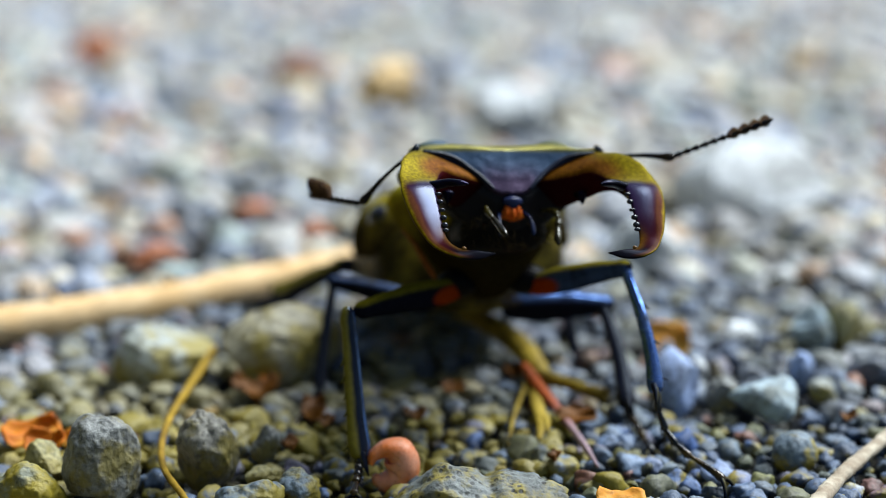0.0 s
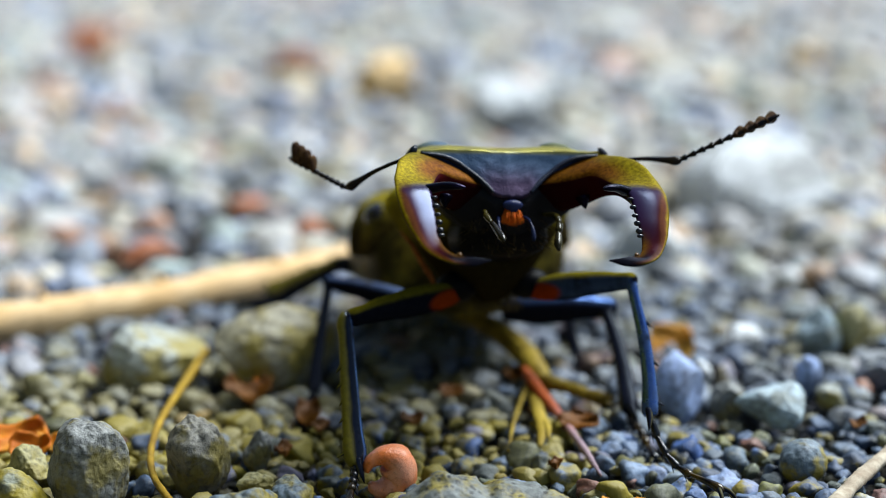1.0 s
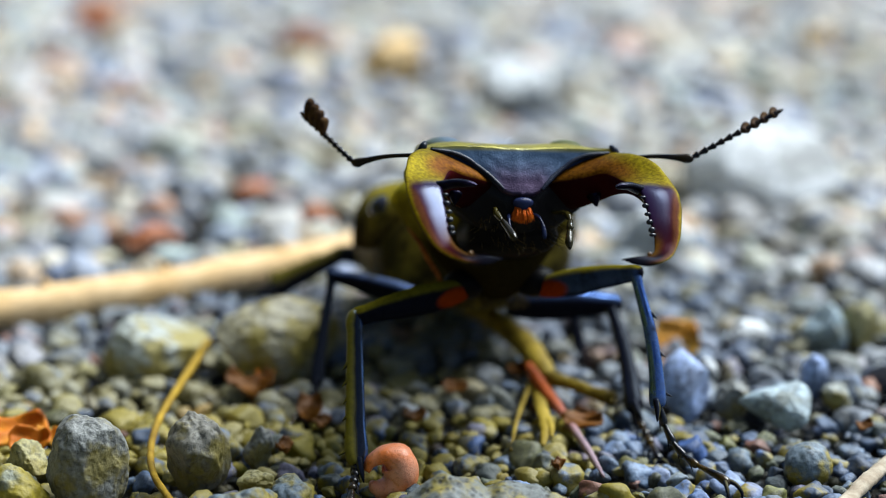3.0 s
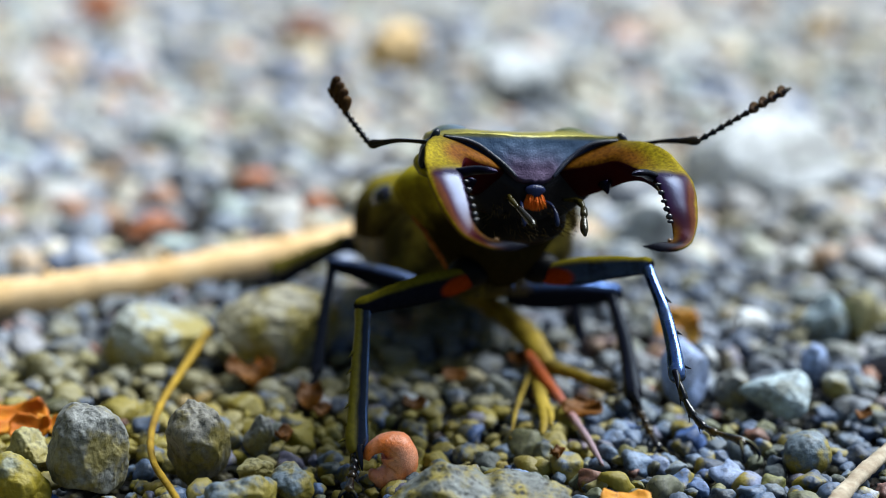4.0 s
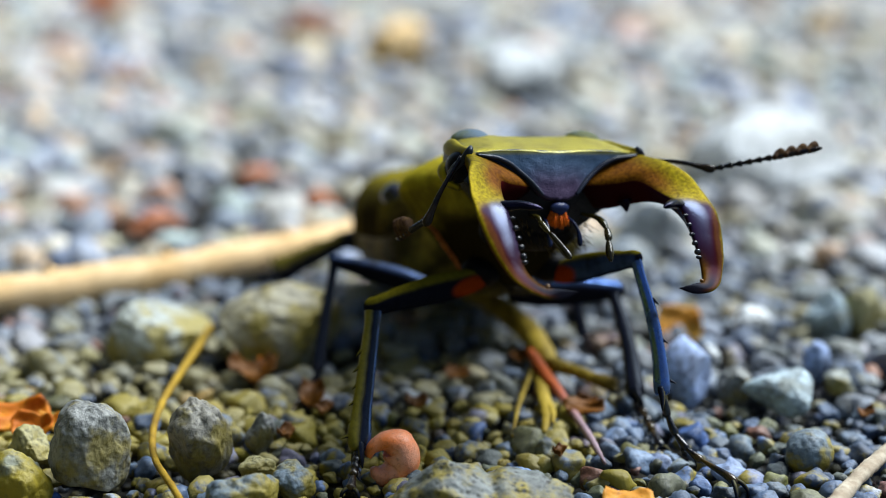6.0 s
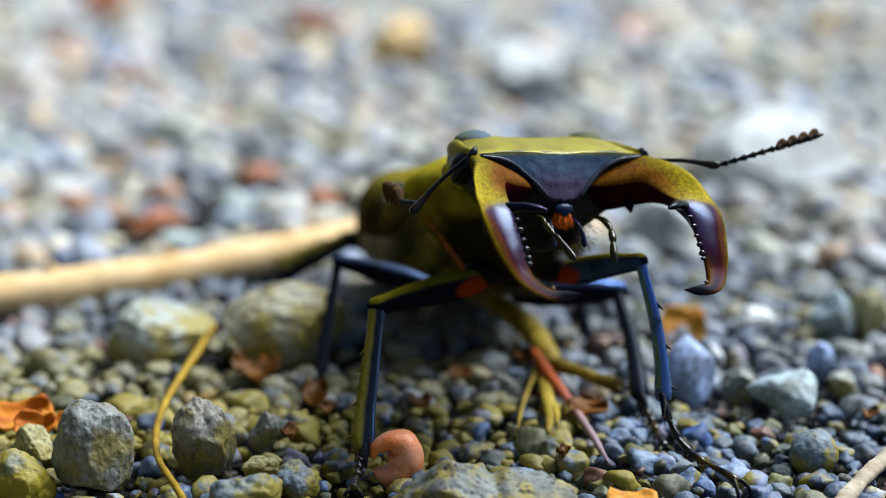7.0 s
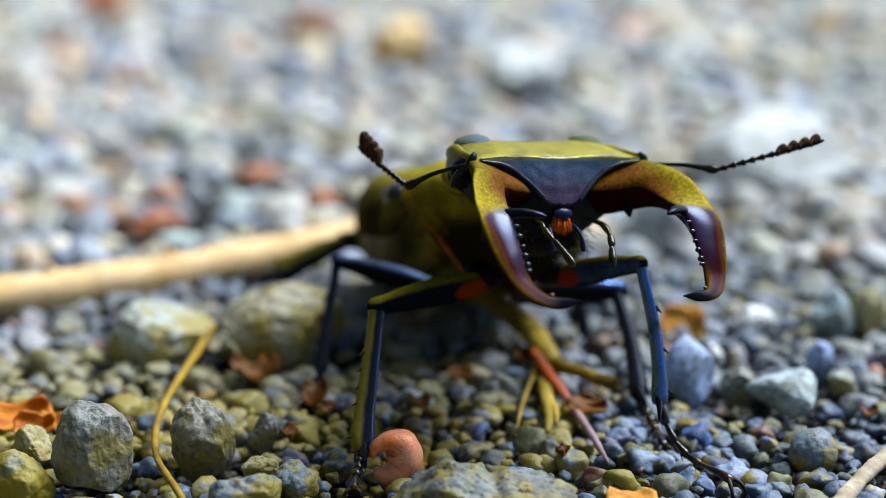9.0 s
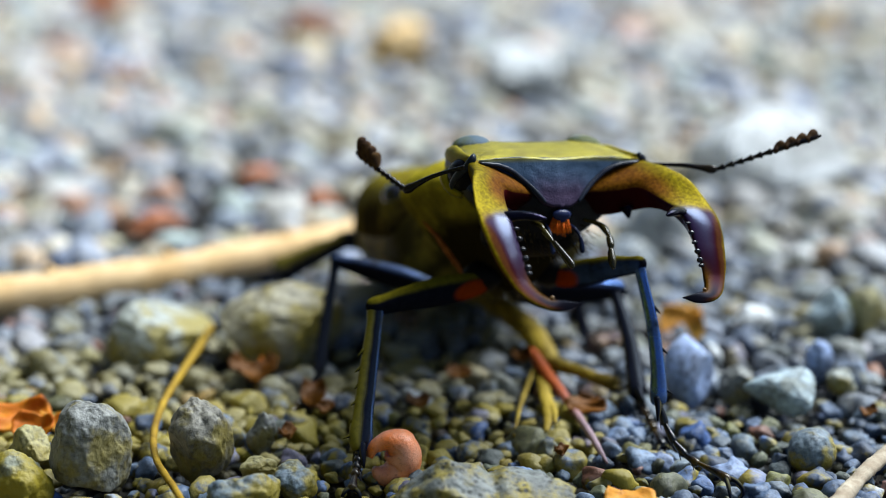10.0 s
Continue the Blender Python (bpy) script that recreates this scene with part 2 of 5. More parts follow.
M_TIBIA = leg_mat("tibia_chitin", gold=0.95, start=0.25, blue_glint=1.0, glint_side=("Z", -0.3, -0.65), rough=0.13)
M_FACE = face_mat()


def mandible_mat():
    """Golden down on the upper face as far as the large tooth, then violet-red chitin, black at the hook.
    The mesh carries "around" (0 outer edge, 1 inner edge, above 1 the inner face, below 0 the outer face) and "along" (0 to 1)."""
    k = Mat("mandible_chitin", rough=0.25, spec=0.5)
    socket = []
    for name in ("around", "along"):
        n = k.t.nodes.new("ShaderNodeAttribute")
        n.attribute_name = name
        socket.append(n.outputs["Fac"])
    f = k.noise(3800, 3, 0.7)
    fine = k.voronoi(9000)
    big = k.noise(300, 3, 0.6)
    wob = k.math("SUBTRACT", big, 0.5)
    a = k.math("ADD", socket[0], k.math("MULTIPLY", wob, 0.22))
    v = k.math("ADD", socket[1], k.math("MULTIPLY", wob, 0.03))
    upper = k.math("MULTIPLY", k.span(a, -0.16, 0.02), k.span(a, 1.10, 0.94))
    far = k.math("MULTIPLY", k.span(v, 0.40, 0.56), 0.34)
    b = k.math("SUBTRACT", a, far)
    outer = k.span(b, 0.05, -0.12)
    root = k.span(v, 0.49, 0.44)
    # chitin under the down
    wine = k.ramp(socket[1], [(0.0, (0.010, 0.002, 0.002)), (0.3, (0.030, 0.003, 0.003)), (0.47, (0.020, 0.007, 0.020)), (0.58, (0.030, 0.003, 0.007)), (0.72, (0.026, 0.002, 0.003)), (0.80, (0.005, 0.002, 0.003)), (0.9, (0.004, 0.004, 0.007)), (1.0, (0.004, 0.004, 0.006))])
    amber = k.math("MULTIPLY", k.math("MULTIPLY", k.span(a, 0.55, 0.95), k.span(v, 0.60, 0.72)), k.span(v, 0.87, 0.82))
    wine = k.mix(k.math("MULTIPLY", amber, 0.8), wine, k.mix(f, rgb(0.03, 0.009, 0.001), rgb(0.11, 0.055, 0.004)))
    # golden down: olive along the outer edge, rust towards the root and the inner edge
    olive = k.mix(k.span(f, 0.25, 0.75), rgb(0.075, 0.052, 0.001), rgb(0.205, 0.158, 0.003))
    rust = k.mix(k.span(f, 0.25, 0.75), rgb(0.052, 0.014, 0.002), rgb(0.15, 0.050, 0.004))
    warm = k.math("MULTIPLY", k.span(k.math("ADD", a, k.math("MULTIPLY", k.math("SUBTRACT", 0.25, v), 1.2)), 0.24, 0.66), k.span(v, 0.48, 0.34))
    down = k.mix(k.math("MULTIPLY", warm, 0.9), olive, rust)
    gold = k.math("MULTIPLY", upper, root)
    side = k.math("MULTIPLY", k.math("MULTIPLY", outer, k.span(a, -0.85, -0.30)), k.span(v, 0.76, 0.62))
    flank = k.mix(k.math("MULTIPLY", k.math("MULTIPLY", k.span(b, -0.42, -0.18), k.span(b, 0.02, -0.14)), k.span(v, 0.80, 0.45)), k.mix(f, rgb(0.05, 0.007, 0.002), rgb(0.12, 0.024, 0.003)), olive)
    # golden outer edge, with part of its reflection put into the colour
    rim = k.math("MULTIPLY", k.math("MULTIPLY", k.span(a, -0.14, -0.06), k.span(a, 0.26, 0.08)), k.math("MULTIPLY", k.span(v, 0.88, 0.74), 0.9))
    copper = k.math("MULTIPLY", k.math("MULTIPLY", k.span(a, 0.02, 0.22), k.span(a, 0.46, 0.26)), k.math("MULTIPLY", k.span(v, 0.42, 0.54), k.span(v, 0.9, 0.78)))
    c = k.mix(gold, wine, down)
    c = k.mix(side, c, flank)
    c = k.mix(rim, c, olive)
    c = k.mix(copper, c, k.mix(f, rgb(0.022, 0.006, 0.001), rgb(0.060, 0.018, 0.002)))
    k.color(c)
    soft = k.math("MAXIMUM", gold, k.math("MAXIMUM", k.math("MULTIPLY", side, 0.8), rim))
    # violet sheen painted on the bare upper face beyond the tooth
    tint = k.math("MULTIPLY", k.math("MULTIPLY", k.math("MULTIPLY", k.span(b, -0.02, 0.14), k.span(b, 0.62, 0.34)), k.span(v, 0.44, 0.50)), k.math("MULTIPLY", k.span(v, 0.80, 0.62), k.math("SUBTRACT", 1.0, soft)))
    # blue fringe of the highlight, put into the base colour
    blue = k.math("MULTIPLY", k.math("MULTIPLY", k.span(a, 0.40, 0.66), k.span(a, 1.3, 1.0)), k.math("MULTIPLY", k.span(v, 0.44, 0.50), k.span(v, 0.74, 0.58)))
    c = k.mix(k.math("MULTIPLY", blue, 0.5), c, k.mix(f, rgb(0.006, 0.008, 0.034), rgb(0.014, 0.016, 0.060)))
    k.color(k.mix(k.math("MULTIPLY", tint, 0.6), c, k.mix(k.span(v, 0.5, 0.7), rgb(0.016, 0.010, 0.034), rgb(0.022, 0.004, 0.006))))
    bare = k.math("MULTIPLY", k.math("MULTIPLY", k.span(v, 0.44, 0.49), k.span(v, 0.92, 0.84)), k.math("SUBTRACT", 1.0, soft))
    k.set(k.b, "Metallic", k.math("MAXIMUM", k.math("MULTIPLY", soft, 0.4), k.math("MULTIPLY", bare, 0.06)))
    k.set(k.b, "Roughness", k.math("ADD", 0.22, k.math("MULTIPLY", soft, 0.30)))
    k.set(k.b, "Specular IOR Level", k.math("ADD", 0.01, k.math("MULTIPLY", k.math("MULTIPLY", k.span(v, 0.42, 0.5), k.span(v, 0.72, 0.56)), k.math("MULTIPLY", k.span(a, 0.36, 0.68), 0.32))))
    k.set(k.b, "Specular Tint", rgb(0.40, 0.58, 1.0))
    k.bump(k.math("ADD", k.math("MULTIPLY", fine, 0.5), f), k.math("ADD", 0.08, k.math("MULTIPLY", soft, 0.16)), 0.00008)
    return k.m


M_MAND = mandible_mat()
M_LIP = shell_mat("lip_chitin", (0.006, 0.010, 0.030), (0.015, 0.021, 0.062), 2.0, 3.0, rough=0.26, coat=0.0, spec=0.12)
M_TOOTH = shell_mat("tooth_chitin", (0.004, 0.004, 0.010), (0.014, 0.011, 0.028), 2.0, 3.0, rough=0.2, coat=0.0, spec=0.05, sheen=0.8)
M_EYE = shell_mat("eye_facets", (0.004, 0.004, 0.006), (0.01, 0.01, 0.016), 2.0, 3.0, rough=0.16, coat=0.0, spec=0.04)
M_KNOB = shell_mat("amber_chitin", (0.08, 0.03, 0.004), (0.2, 0.1, 0.01), 2.0, 3.0, rough=0.3, coat=0.0, spec=0.4)
M_BRISTLE = plant_mat("golden_bristle", (0.03, 0.018, 0.003), (0.075, 0.048, 0.008), 900, 0.5)
M_FRINGE = plant_mat("orange_fringe", (0.14, 0.03, 0.004), (0.26, 0.075, 0.008), 900, 0.6)
M_ELYTRA = shell_mat("wing_case_shell", (0.026, 0.019, 0.008), (0.105, 0.076, 0.018), 0.0, 0.9, rough=0.36, gold=(0.30, 0.24, 0.02), coat=0.0, spec=0.0, metal=0.1, grain=0.3, mott=0.9)
M_BELLY = shell_mat("belly_shell", (0.036, 0.028, 0.008), (0.17, 0.130, 0.020), 0.7, 1.3, rough=0.38, gold=(0.16, 0.13, 0.02), coat=0.0, spec=0.03, metal=0.1, grain=0.3)
M_SHOULDER = shell_mat("shoulder_shell", (0.006, 0.006, 0.010), (0.016, 0.016, 0.022), 2.0, 3.0, rough=0.2, coat=0.0, spec=0.4, grain=0.1)
M_TUFT = plant_mat("orange_hair", (0.92, 0.25, 0.012), (0.68, 0.12, 0.006))
M_ANT = shell_mat("antenna_chitin", (0.004, 0.004, 0.007), (0.022, 0.014, 0.006), 2.0, 3.0, rough=0.2, coat=0.0, spec=0.2)
M_CLUB = plant_mat("club_felt", (0.026, 0.010, 0.005), (0.085, 0.042, 0.010), 900, rough=0.8)
M_PALP = shell_mat("palp_chitin", (0.010, 0.008, 0.003), (0.035, 0.028, 0.005), 2.0, 3.0, rough=0.16, coat=0.0, spec=0.3)
M_TARSUS = shell_mat("tarsus_chitin", (0.004, 0.004, 0.006), (0.055, 0.032, 0.004), 2.0, 3.0, rough=0.2, spec=0.4, coat=0.0)
M_STICK = plant_mat("pale_wood", (0.66, 0.43, 0.20), (0.78, 0.56, 0.31), 220, 0.75)
M_STEM = plant_mat("dry_stem", (0.18, 0.105, 0.008), (0.38, 0.24, 0.02), 260)
M_STRAW = plant_mat("straw", (0.13, 0.085, 0.008), (0.32, 0.23, 0.025), 300)


def fading_stalk():
    """Red at the root, bleached to a greyish lilac towards the tip."""
    k = Mat("fading_stalk", rough=0.55, spec=0.15)
    f = k.noise(1800, 4, 0.7)
    pale = k.span(k.math("ADD", k.xyz("Object")["Y"], k.math("MULTIPLY", k.math("SUBTRACT", f, 0.5), 0.006)), 0.130, 0.121)
    c = k.mix(pale, k.mix(f, rgb(0.20, 0.030, 0.008), rgb(0.42, 0.10, 0.02)), k.mix(f, rgb(0.16, 0.10, 0.12), rgb(0.36, 0.27, 0.30)))
    k.color(c)
    k.bump(f, 0.4, 0.0002)
    return k.m


M_STALK = fading_stalk()
M_BARK = plant_mat("bleached_twig", (0.50, 0.44, 0.34), (0.26, 0.20, 0.14), 500, 0.8)
M_LEAF = plant_mat("dead_leaf", (0.40, 0.085, 0.004), (0.60, 0.25, 0.014), 200, 0.55)
M_LEAF_D = plant_mat("brown_leaf", (0.07, 0.025, 0.004), (0.20, 0.075, 0.008), 200, 0.55)
M_LEAF_Y = plant_mat("yellow_leaf", (0.45, 0.17, 0.015), (0.66, 0.36, 0.06), 200, 0.55)
M_SEED = plant_mat("seed_skin", (0.78, 0.17, 0.008), (0.80, 0.36, 0.22), 330, 0.35, 0.5)


# ---- mesh helpers, in millimetres ----
def part(name, bm, material, parent=None, label="", smooth=True):
    me = bpy.data.meshes.new(name)
    bmesh.ops.recalc_face_normals(bm, faces=bm.faces)
    for v in bm.verts:
        v.co *= MM
    for f in bm.faces:
        f.smooth = smooth
    bm.to_mesh(me)
    bm.free()
    me.materials.append(material)
    ob = new(name, me)
    if parent is not None:
        ob.parent = parent
    return tagged(ob, label)


def spline(points, n):
    """Catmull-Rom through rows of numbers."""
    p = np.array(points, float)
    p = np.vstack([2 * p[0] - p[1], p, 2 * p[-1] - p[-2]])
    s = np.linspace(0, len(p) - 3, n)
    i = np.minimum(s.astype(int), len(p) - 4)
    u = (s - i)[:, None]
    a, b, c, d = p[i], p[i + 1], p[i + 2], p[i + 3]
    return 0.5 * (2 * b + (c - a) * u + (2 * a - 5 * b + 4 * c - d) * u**2 + (3 * b - a - 3 * c + d) * u**3)


def add_rings(bm, rings):
    rows = [[bm.verts.new(v) for v in ring] for ring in rings]
    k = len(rows[0])
    for a, b in zip(rows, rows[1:]):
        for j in range(k):
            bm.faces.new((a[j], a[(j + 1) % k], b[(j + 1) % k], b[j]))
    for row, flip in ((rows[0], True), (rows[-1], False)):
        bm.faces.new(row[::-1] if flip else row)
    return rows


def tube(bm, points, n=24, k=12, up=(0, 0, 1), rough=0.0, seed=0, power=2.0):
    """A swept tube through rows of x, y, z, half width (across) and half height (along up)."""
    rows = spline(points, n)
    c, w, h = rows[:, :3], np.maximum(rows[:, 3], 0.02), np.maximum(rows[:, -1], 0.02)
    t = np.gradient(c, axis=0)
    t /= np.linalg.norm(t, axis=1)[:, None]
    rng = np.random.default_rng(seed)
    rings = []
    upv = np.array(up, float)
    for i in range(n):
        s = np.cross(t[i], upv)
        s /= np.linalg.norm(s) + 1e-9
        u = np.cross(s, t[i])
        upv = u
        ring = []
        for j in range(k):
            a = 2 * math.pi * j / k
            f = 1 + rough * rng.standard_normal()
            ca, sa = math.cos(a), math.sin(a)
            ca, sa = math.copysign(abs(ca) ** (2 / power), ca), math.copysign(abs(sa) ** (2 / power), sa)
            ring.append(c[i] + f * (s * w[i] * ca + u * h[i] * sa))
        rings.append(ring)
    add_rings(bm, rings)


def loft(bm, sections, n=32, k=40, power=2.4):
    """A body along y, from rows of y, centre x, half width, top, bottom and the height of the widest line."""
    rows = spline(sections, n)
    rings = []
    for y, cx, w, top, bot, mid in rows:
        ring = []
        for j in range(k):
            a = 2 * math.pi * j / k
            ca, sa = math.cos(a), math.sin(a)
            x = math.copysign(abs(ca) ** (2 / power), ca) * max(w, 0.05)
            z = math.copysign(abs(sa) ** (2 / power), sa)
            ring.append((cx + x, y, mid + z * ((top - mid) if z > 0 else (mid - bot))))
        rings.append(ring)
    add_rings(bm, rings)


def blob(bm, centre, size, sub=3, turn=None):
    m = Matrix.Translation(centre) @ (turn.to_4x4() if turn else Matrix()) @ Matrix.Diagonal((*size, 1))
    return bmesh.ops.create_icosphere(bm, subdivisions=sub, radius=1.0, matrix=m)["verts"]


def cone(bm, a, b, r0, r1, k=8, n=5):
    a, b = np.array(a, float), np.array(b, float)
    d = b - a
    up = (0, 0, 1) if abs(d[2]) < 0.9 * np.linalg.norm(d) else (0, 1, 0)
    tube(bm, [(*(a + d * s), r0 + (r1 - r0) * s, r0 + (r1 - r0) * s) for s in (0, 0.5, 1)], n, k, up)


def aim(a, b, up=(0, 0, 1)):
    """The pose at a whose y axis points to b, with z near up. In millimetres."""
    a, b = Vector(a), Vector(b)
    y = (b - a).normalized()
    x = y.cross(Vector(up)).normalized()
    z = x.cross(y)
    m = Matrix((x, y, z)).transposed().to_4x4()
    return Matrix.Translation(a * MM) @ m


# ---- ground and gravel ----
bm = bmesh.new()
xs = [-900000.0, -2000.0, *np.linspace(-320, 320, 65), 2000.0, 900000.0]
ys = [-900000.0, -2000.0, *np.linspace(-60, 820, 89), 2600.0, 1500000.0]
grid = [[bm.verts.new((x, y, -1.2 + 0.7 * noise.noise(Vector((x * 0.09, y * 0.09, 3))) - (1.2 if y < 178 else 0) if abs(x) < 400 and abs(y) < 900 else -1.2)) for x in xs] for y in ys]
for a, b in zip(grid, grid[1:]):
    for j in range(len(xs) - 1):
        bm.faces.new((a[j], a[j + 1], b[j + 1], b[j]))
ground = tagged(part("ground", bm, M_SOIL, None, "grey grit ground under loose gravel"), "", "ground", "", "structure")


def hedge(a0, a1, tall, n, dark, light, label, seed):
    """Unseen leaves added beside and behind the camera for yellow-green bounce, in metres; angles run from behind to
    the left.
    """
    rng = np.random.default_rng(seed)
    V, F = [], []
    for i in range(n):
        a = rng.uniform(a0, a1)
        r = 0.8 + 0.35 * rng.uniform() ** 2
        c = np.array([r * math.sin(a), 0.12 - r * math.cos(a), rng.uniform(0.0, tall(a)) * (0.85 + 0.15 * math.sin(5 * a))])
        m = random_turn(rng, 1.5)
        q = rng.uniform(0.03, 0.065)
        leaf = np.array([(0, -1, 0), (0.5, 0, 0.12), (0, 1, 0), (-0.5, 0, 0.12)]) * q
        V.extend((leaf @ m.T + c).tolist())
        F.append([4 * i, 4 * i + 1, 4 * i + 2, 4 * i + 3])
    me = bpy.data.meshes.new("hedge")
    me.from_pydata(V, [], F)
    k = Mat("bounce_leaf", rough=0.5)
    k.color(k.mix(k.random(True), rgb(*dark), rgb(*light)))
    me.materials.append(k.m)
    return tagged(new("backdrop", me), label, "hedge", "", "structure")


def rock_shape(seed, sub, cuts=7, lump=0.22, grit=0.0):
    """Unit stone: a ball trimmed by flat cuts, then roughened."""
    b = bmesh.new()
    bmesh.ops.create_icosphere(b, subdivisions=sub, radius=1.0)
    v = np.array([q.co[:] for q in b.verts])
    f = np.array([[q.index for q in p.verts] for p in b.faces])
    b.free()
    rng = np.random.default_rng(seed)
    for _ in range(cuts):
        d = rng.standard_normal(3)
        d /= np.linalg.norm(d)
        over = v @ d - rng.uniform(0.55, 0.85)
        v -= np.outer(np.maximum(over, 0) * 0.85, d)
    for i, p in enumerate(v):
        q = Vector(p) * 1.3 + Vector((seed * 3.1, 0, 0))
        v[i] *= 1 + lump * noise.noise(q) + 0.41 * lump * noise.noise(q * 3.2) + 0.18 * lump * noise.noise(q * 8) + grit * (noise.noise(q * 15) + 0.5 * noise.noise(q * 31))
    return v, f


def rock_bm(seed, size, sub=4, cuts=8, lump=0.22, grit=0.0):
    v, f = rock_shape(seed, sub, cuts, lump, grit)
    bm = bmesh.new()
    vs = [bm.verts.new(p) for p in v * np.array(size)]
    for t in f:
        bm.faces.new([vs[i] for i in t])
    return bm


def turn_z(a):
    c, s = math.cos(a), math.sin(a)
    return np.array([[c, -s, 0], [s, c, 0], [0, 0, 1]])


def random_turn(rng, tip=0.5):
    a, b = rng.uniform(-tip, tip, 2)
    ca, sa, cb, sb = math.cos(a), math.sin(a), math.cos(b), math.sin(b)
    return turn_z(rng.uniform(0, 6.283)) @ np.array([[1, 0, 0], [0, ca, -sa], [0, sa, ca]]) @ np.array([[cb, 0, sb], [0, 1, 0], [-sb, 0, cb]])


def scatter(rng, x0, x1, y0, y1, step):
    """Jittered places in mm inside the cone that the ground in front of the camera spans."""
    out = []
    for y in np.arange(y0, y1, step):
        half = min(max(abs(x0), abs(x1)), 14 + y * 0.34)
        for x in np.arange(-half, half, step):
            out.append((x + rng.uniform(-0.45, 0.45) * step, y + rng.uniform(-0.45, 0.45) * step))
    return out


hedge(-2.3, -0.5, lambda a: 1.3 if a < -0.9 else 1.3 - 1.3 * (a + 0.9), 7500, (0.16, 0.15, 0.008), (0.42, 0.36, 0.02), "unseen yellow-green hedge added for bounce light", 9)

# places kept free for the single stones, in mm: x, y, radius
KEEP = []


def joined_stones(name, places, shapes, sizes, rng, material, label, rise):
    V, F, base = [], [], 0
    for (x, y), s in zip(places, sizes):
        v, f = shapes[rng.integers(len(shapes))]
        q = (v * np.array([1, rng.uniform(0.75, 1.0), rng.uniform(0.55, 0.85)]) * s) @ random_turn(rng).T
        q = q + np.array([x, y, rise(x, y, s)])
        V.append(q)
        F.append(f + base)
        base += len(v)
    V, F = np.vstack(V) * MM, np.vstack(F)
    me = bpy.data.meshes.new(name)
    me.vertices.add(len(V))
    me.vertices.foreach_set("co", V.ravel())
    me.loops.add(F.size)
    me.loops.foreach_set("vertex_index", F.ravel().astype(np.int32))
    me.polygons.add(len(F))
    me.polygons.foreach_set("loop_start", np.arange(0, F.size, 3, dtype=np.int32))
    me.polygons.foreach_set("use_smooth", np.ones(len(F), bool))
    me.update(calc_edges=True)
    me.materials.append(material)
    return tagged(new(name, me), label, "gravel", "", "stuff")


def single_stone(label, x, y, w, h, d, material, seed, turn=0, sink=0.25, cuts=8, lump=0.2, category="stone", tip=0, name="stone", grit=0.003, wedge=0.0, foot=0.0):
    """One stone of that width, height and depth in mm, set into the gravel at x, y."""
    ob = part(name, rock_bm(seed, (w / 2 * 1.12, d / 2 * 1.12, h / 2 * 1.12), 6 if max(w, d) > 5 and y < 150 else 5, cuts, lump, grit), material)
    for v in ob.data.vertices:
        v.co.z *= 1 - wedge * min(max((0.4 * w * MM - v.co.x) / (0.9 * w * MM), 0), 1)
        v.co.x *= 1 - foot * min(max((0.5 * h * MM - v.co.z) / (h * MM), 0), 1)
    ob.matrix_world = pose(x * MM, y * MM, (h / 2 - sink * h) * MM, tip, 0, turn)
    KEEP.append((x, y, 0.42 * max(w, d) + (3.0 if y > 180 else 0)))
    return tagged(ob, label, category, "single stones")


M_GREY = tint_stone("grey_stone", (0.20, 0.205, 0.195), 0.5, 0.7, 0.0)
M_GREY_DARK = tint_stone("dark_grey_stone", (0.175, 0.165, 0.135), 0.5, 0.7, 0.0)
M_LICHEN = stone_mat("lichen_stone", [(0.0, (0.135, 0.15, 0.145)), (1.0, (0.145, 0.16, 0.155))], moss_bounce=0.75, fine=0.75, pits=0.95, crust=0.05)
M_TAN = tint_stone("tan_stone", (0.34, 0.31, 0.22), 0.75, 0.6, 0.04)
M_BLUE = tint_stone("blue_grey_stone", (0.33, 0.43, 0.70), 0.0)
M_WHITE = tint_stone("white_stone", (0.63, 0.65, 0.67), 0.0, 0.35)
M_PALE = tint_stone("pale_stone", (0.34, 0.36, 0.33), 0.75, 0.6, 0.06)
M_MINT = tint_stone("pale_green_stone", (0.40, 0.50, 0.56), 0.15)
M_ORANGE = tint_stone("orange_stone", (0.90, 0.60, 0.26), 0.0, 0.35)
M_SLATE = tint_stone("slate_stone", (0.12, 0.16, 0.20), 0.8, 0.7, 0.06)
M_MOSSY = tint_stone("mossy_stone", (0.17, 0.18, 0.13), 0.9, 0.7, 0.10)
M_OCHRE = tint_stone("ochre_stone", (0.30, 0.27, 0.12), 0.45)
M_RUST = tint_stone("rust_stone", (0.55, 0.18, 0.07), 0.0, 0.5)

single_stone("rounded grey stone with fine pitted grain", -25.5, 112.6, 5.3, 6.9, 5.0, M_GREY, 3, 10, 0.12, cuts=2, lump=0.12)
single_stone("rough dark grey stone with an angular edge", -18.0, 114.9, 4.0, 6.1, 4.0, M_GREY_DARK, 8, 40, 0.14, cuts=7, lump=0.2)
broad = single_stone("broad grey stone speckled with ochre lichen", 2.9, 106.6, 12.6, 5.8, 6.4, M_LICHEN, 5, 4, 0.44, cuts=2, lump=0.14, grit=0.012)
for v in broad.data.vertices:
    # a high lobe at one end, a notch, then a long low back
    x, y = v.co.x / MM, v.co.y / MM
    v.co.z *= 0.92 + 0.34 * math.exp(-((x + 3.0) / 1.7) ** 2) - 0.14 * math.exp(-((x - 0.7) / 0.6) ** 2) + 0.08 * noise.noise(Vector((x * 0.8, y * 0.8, 1)))
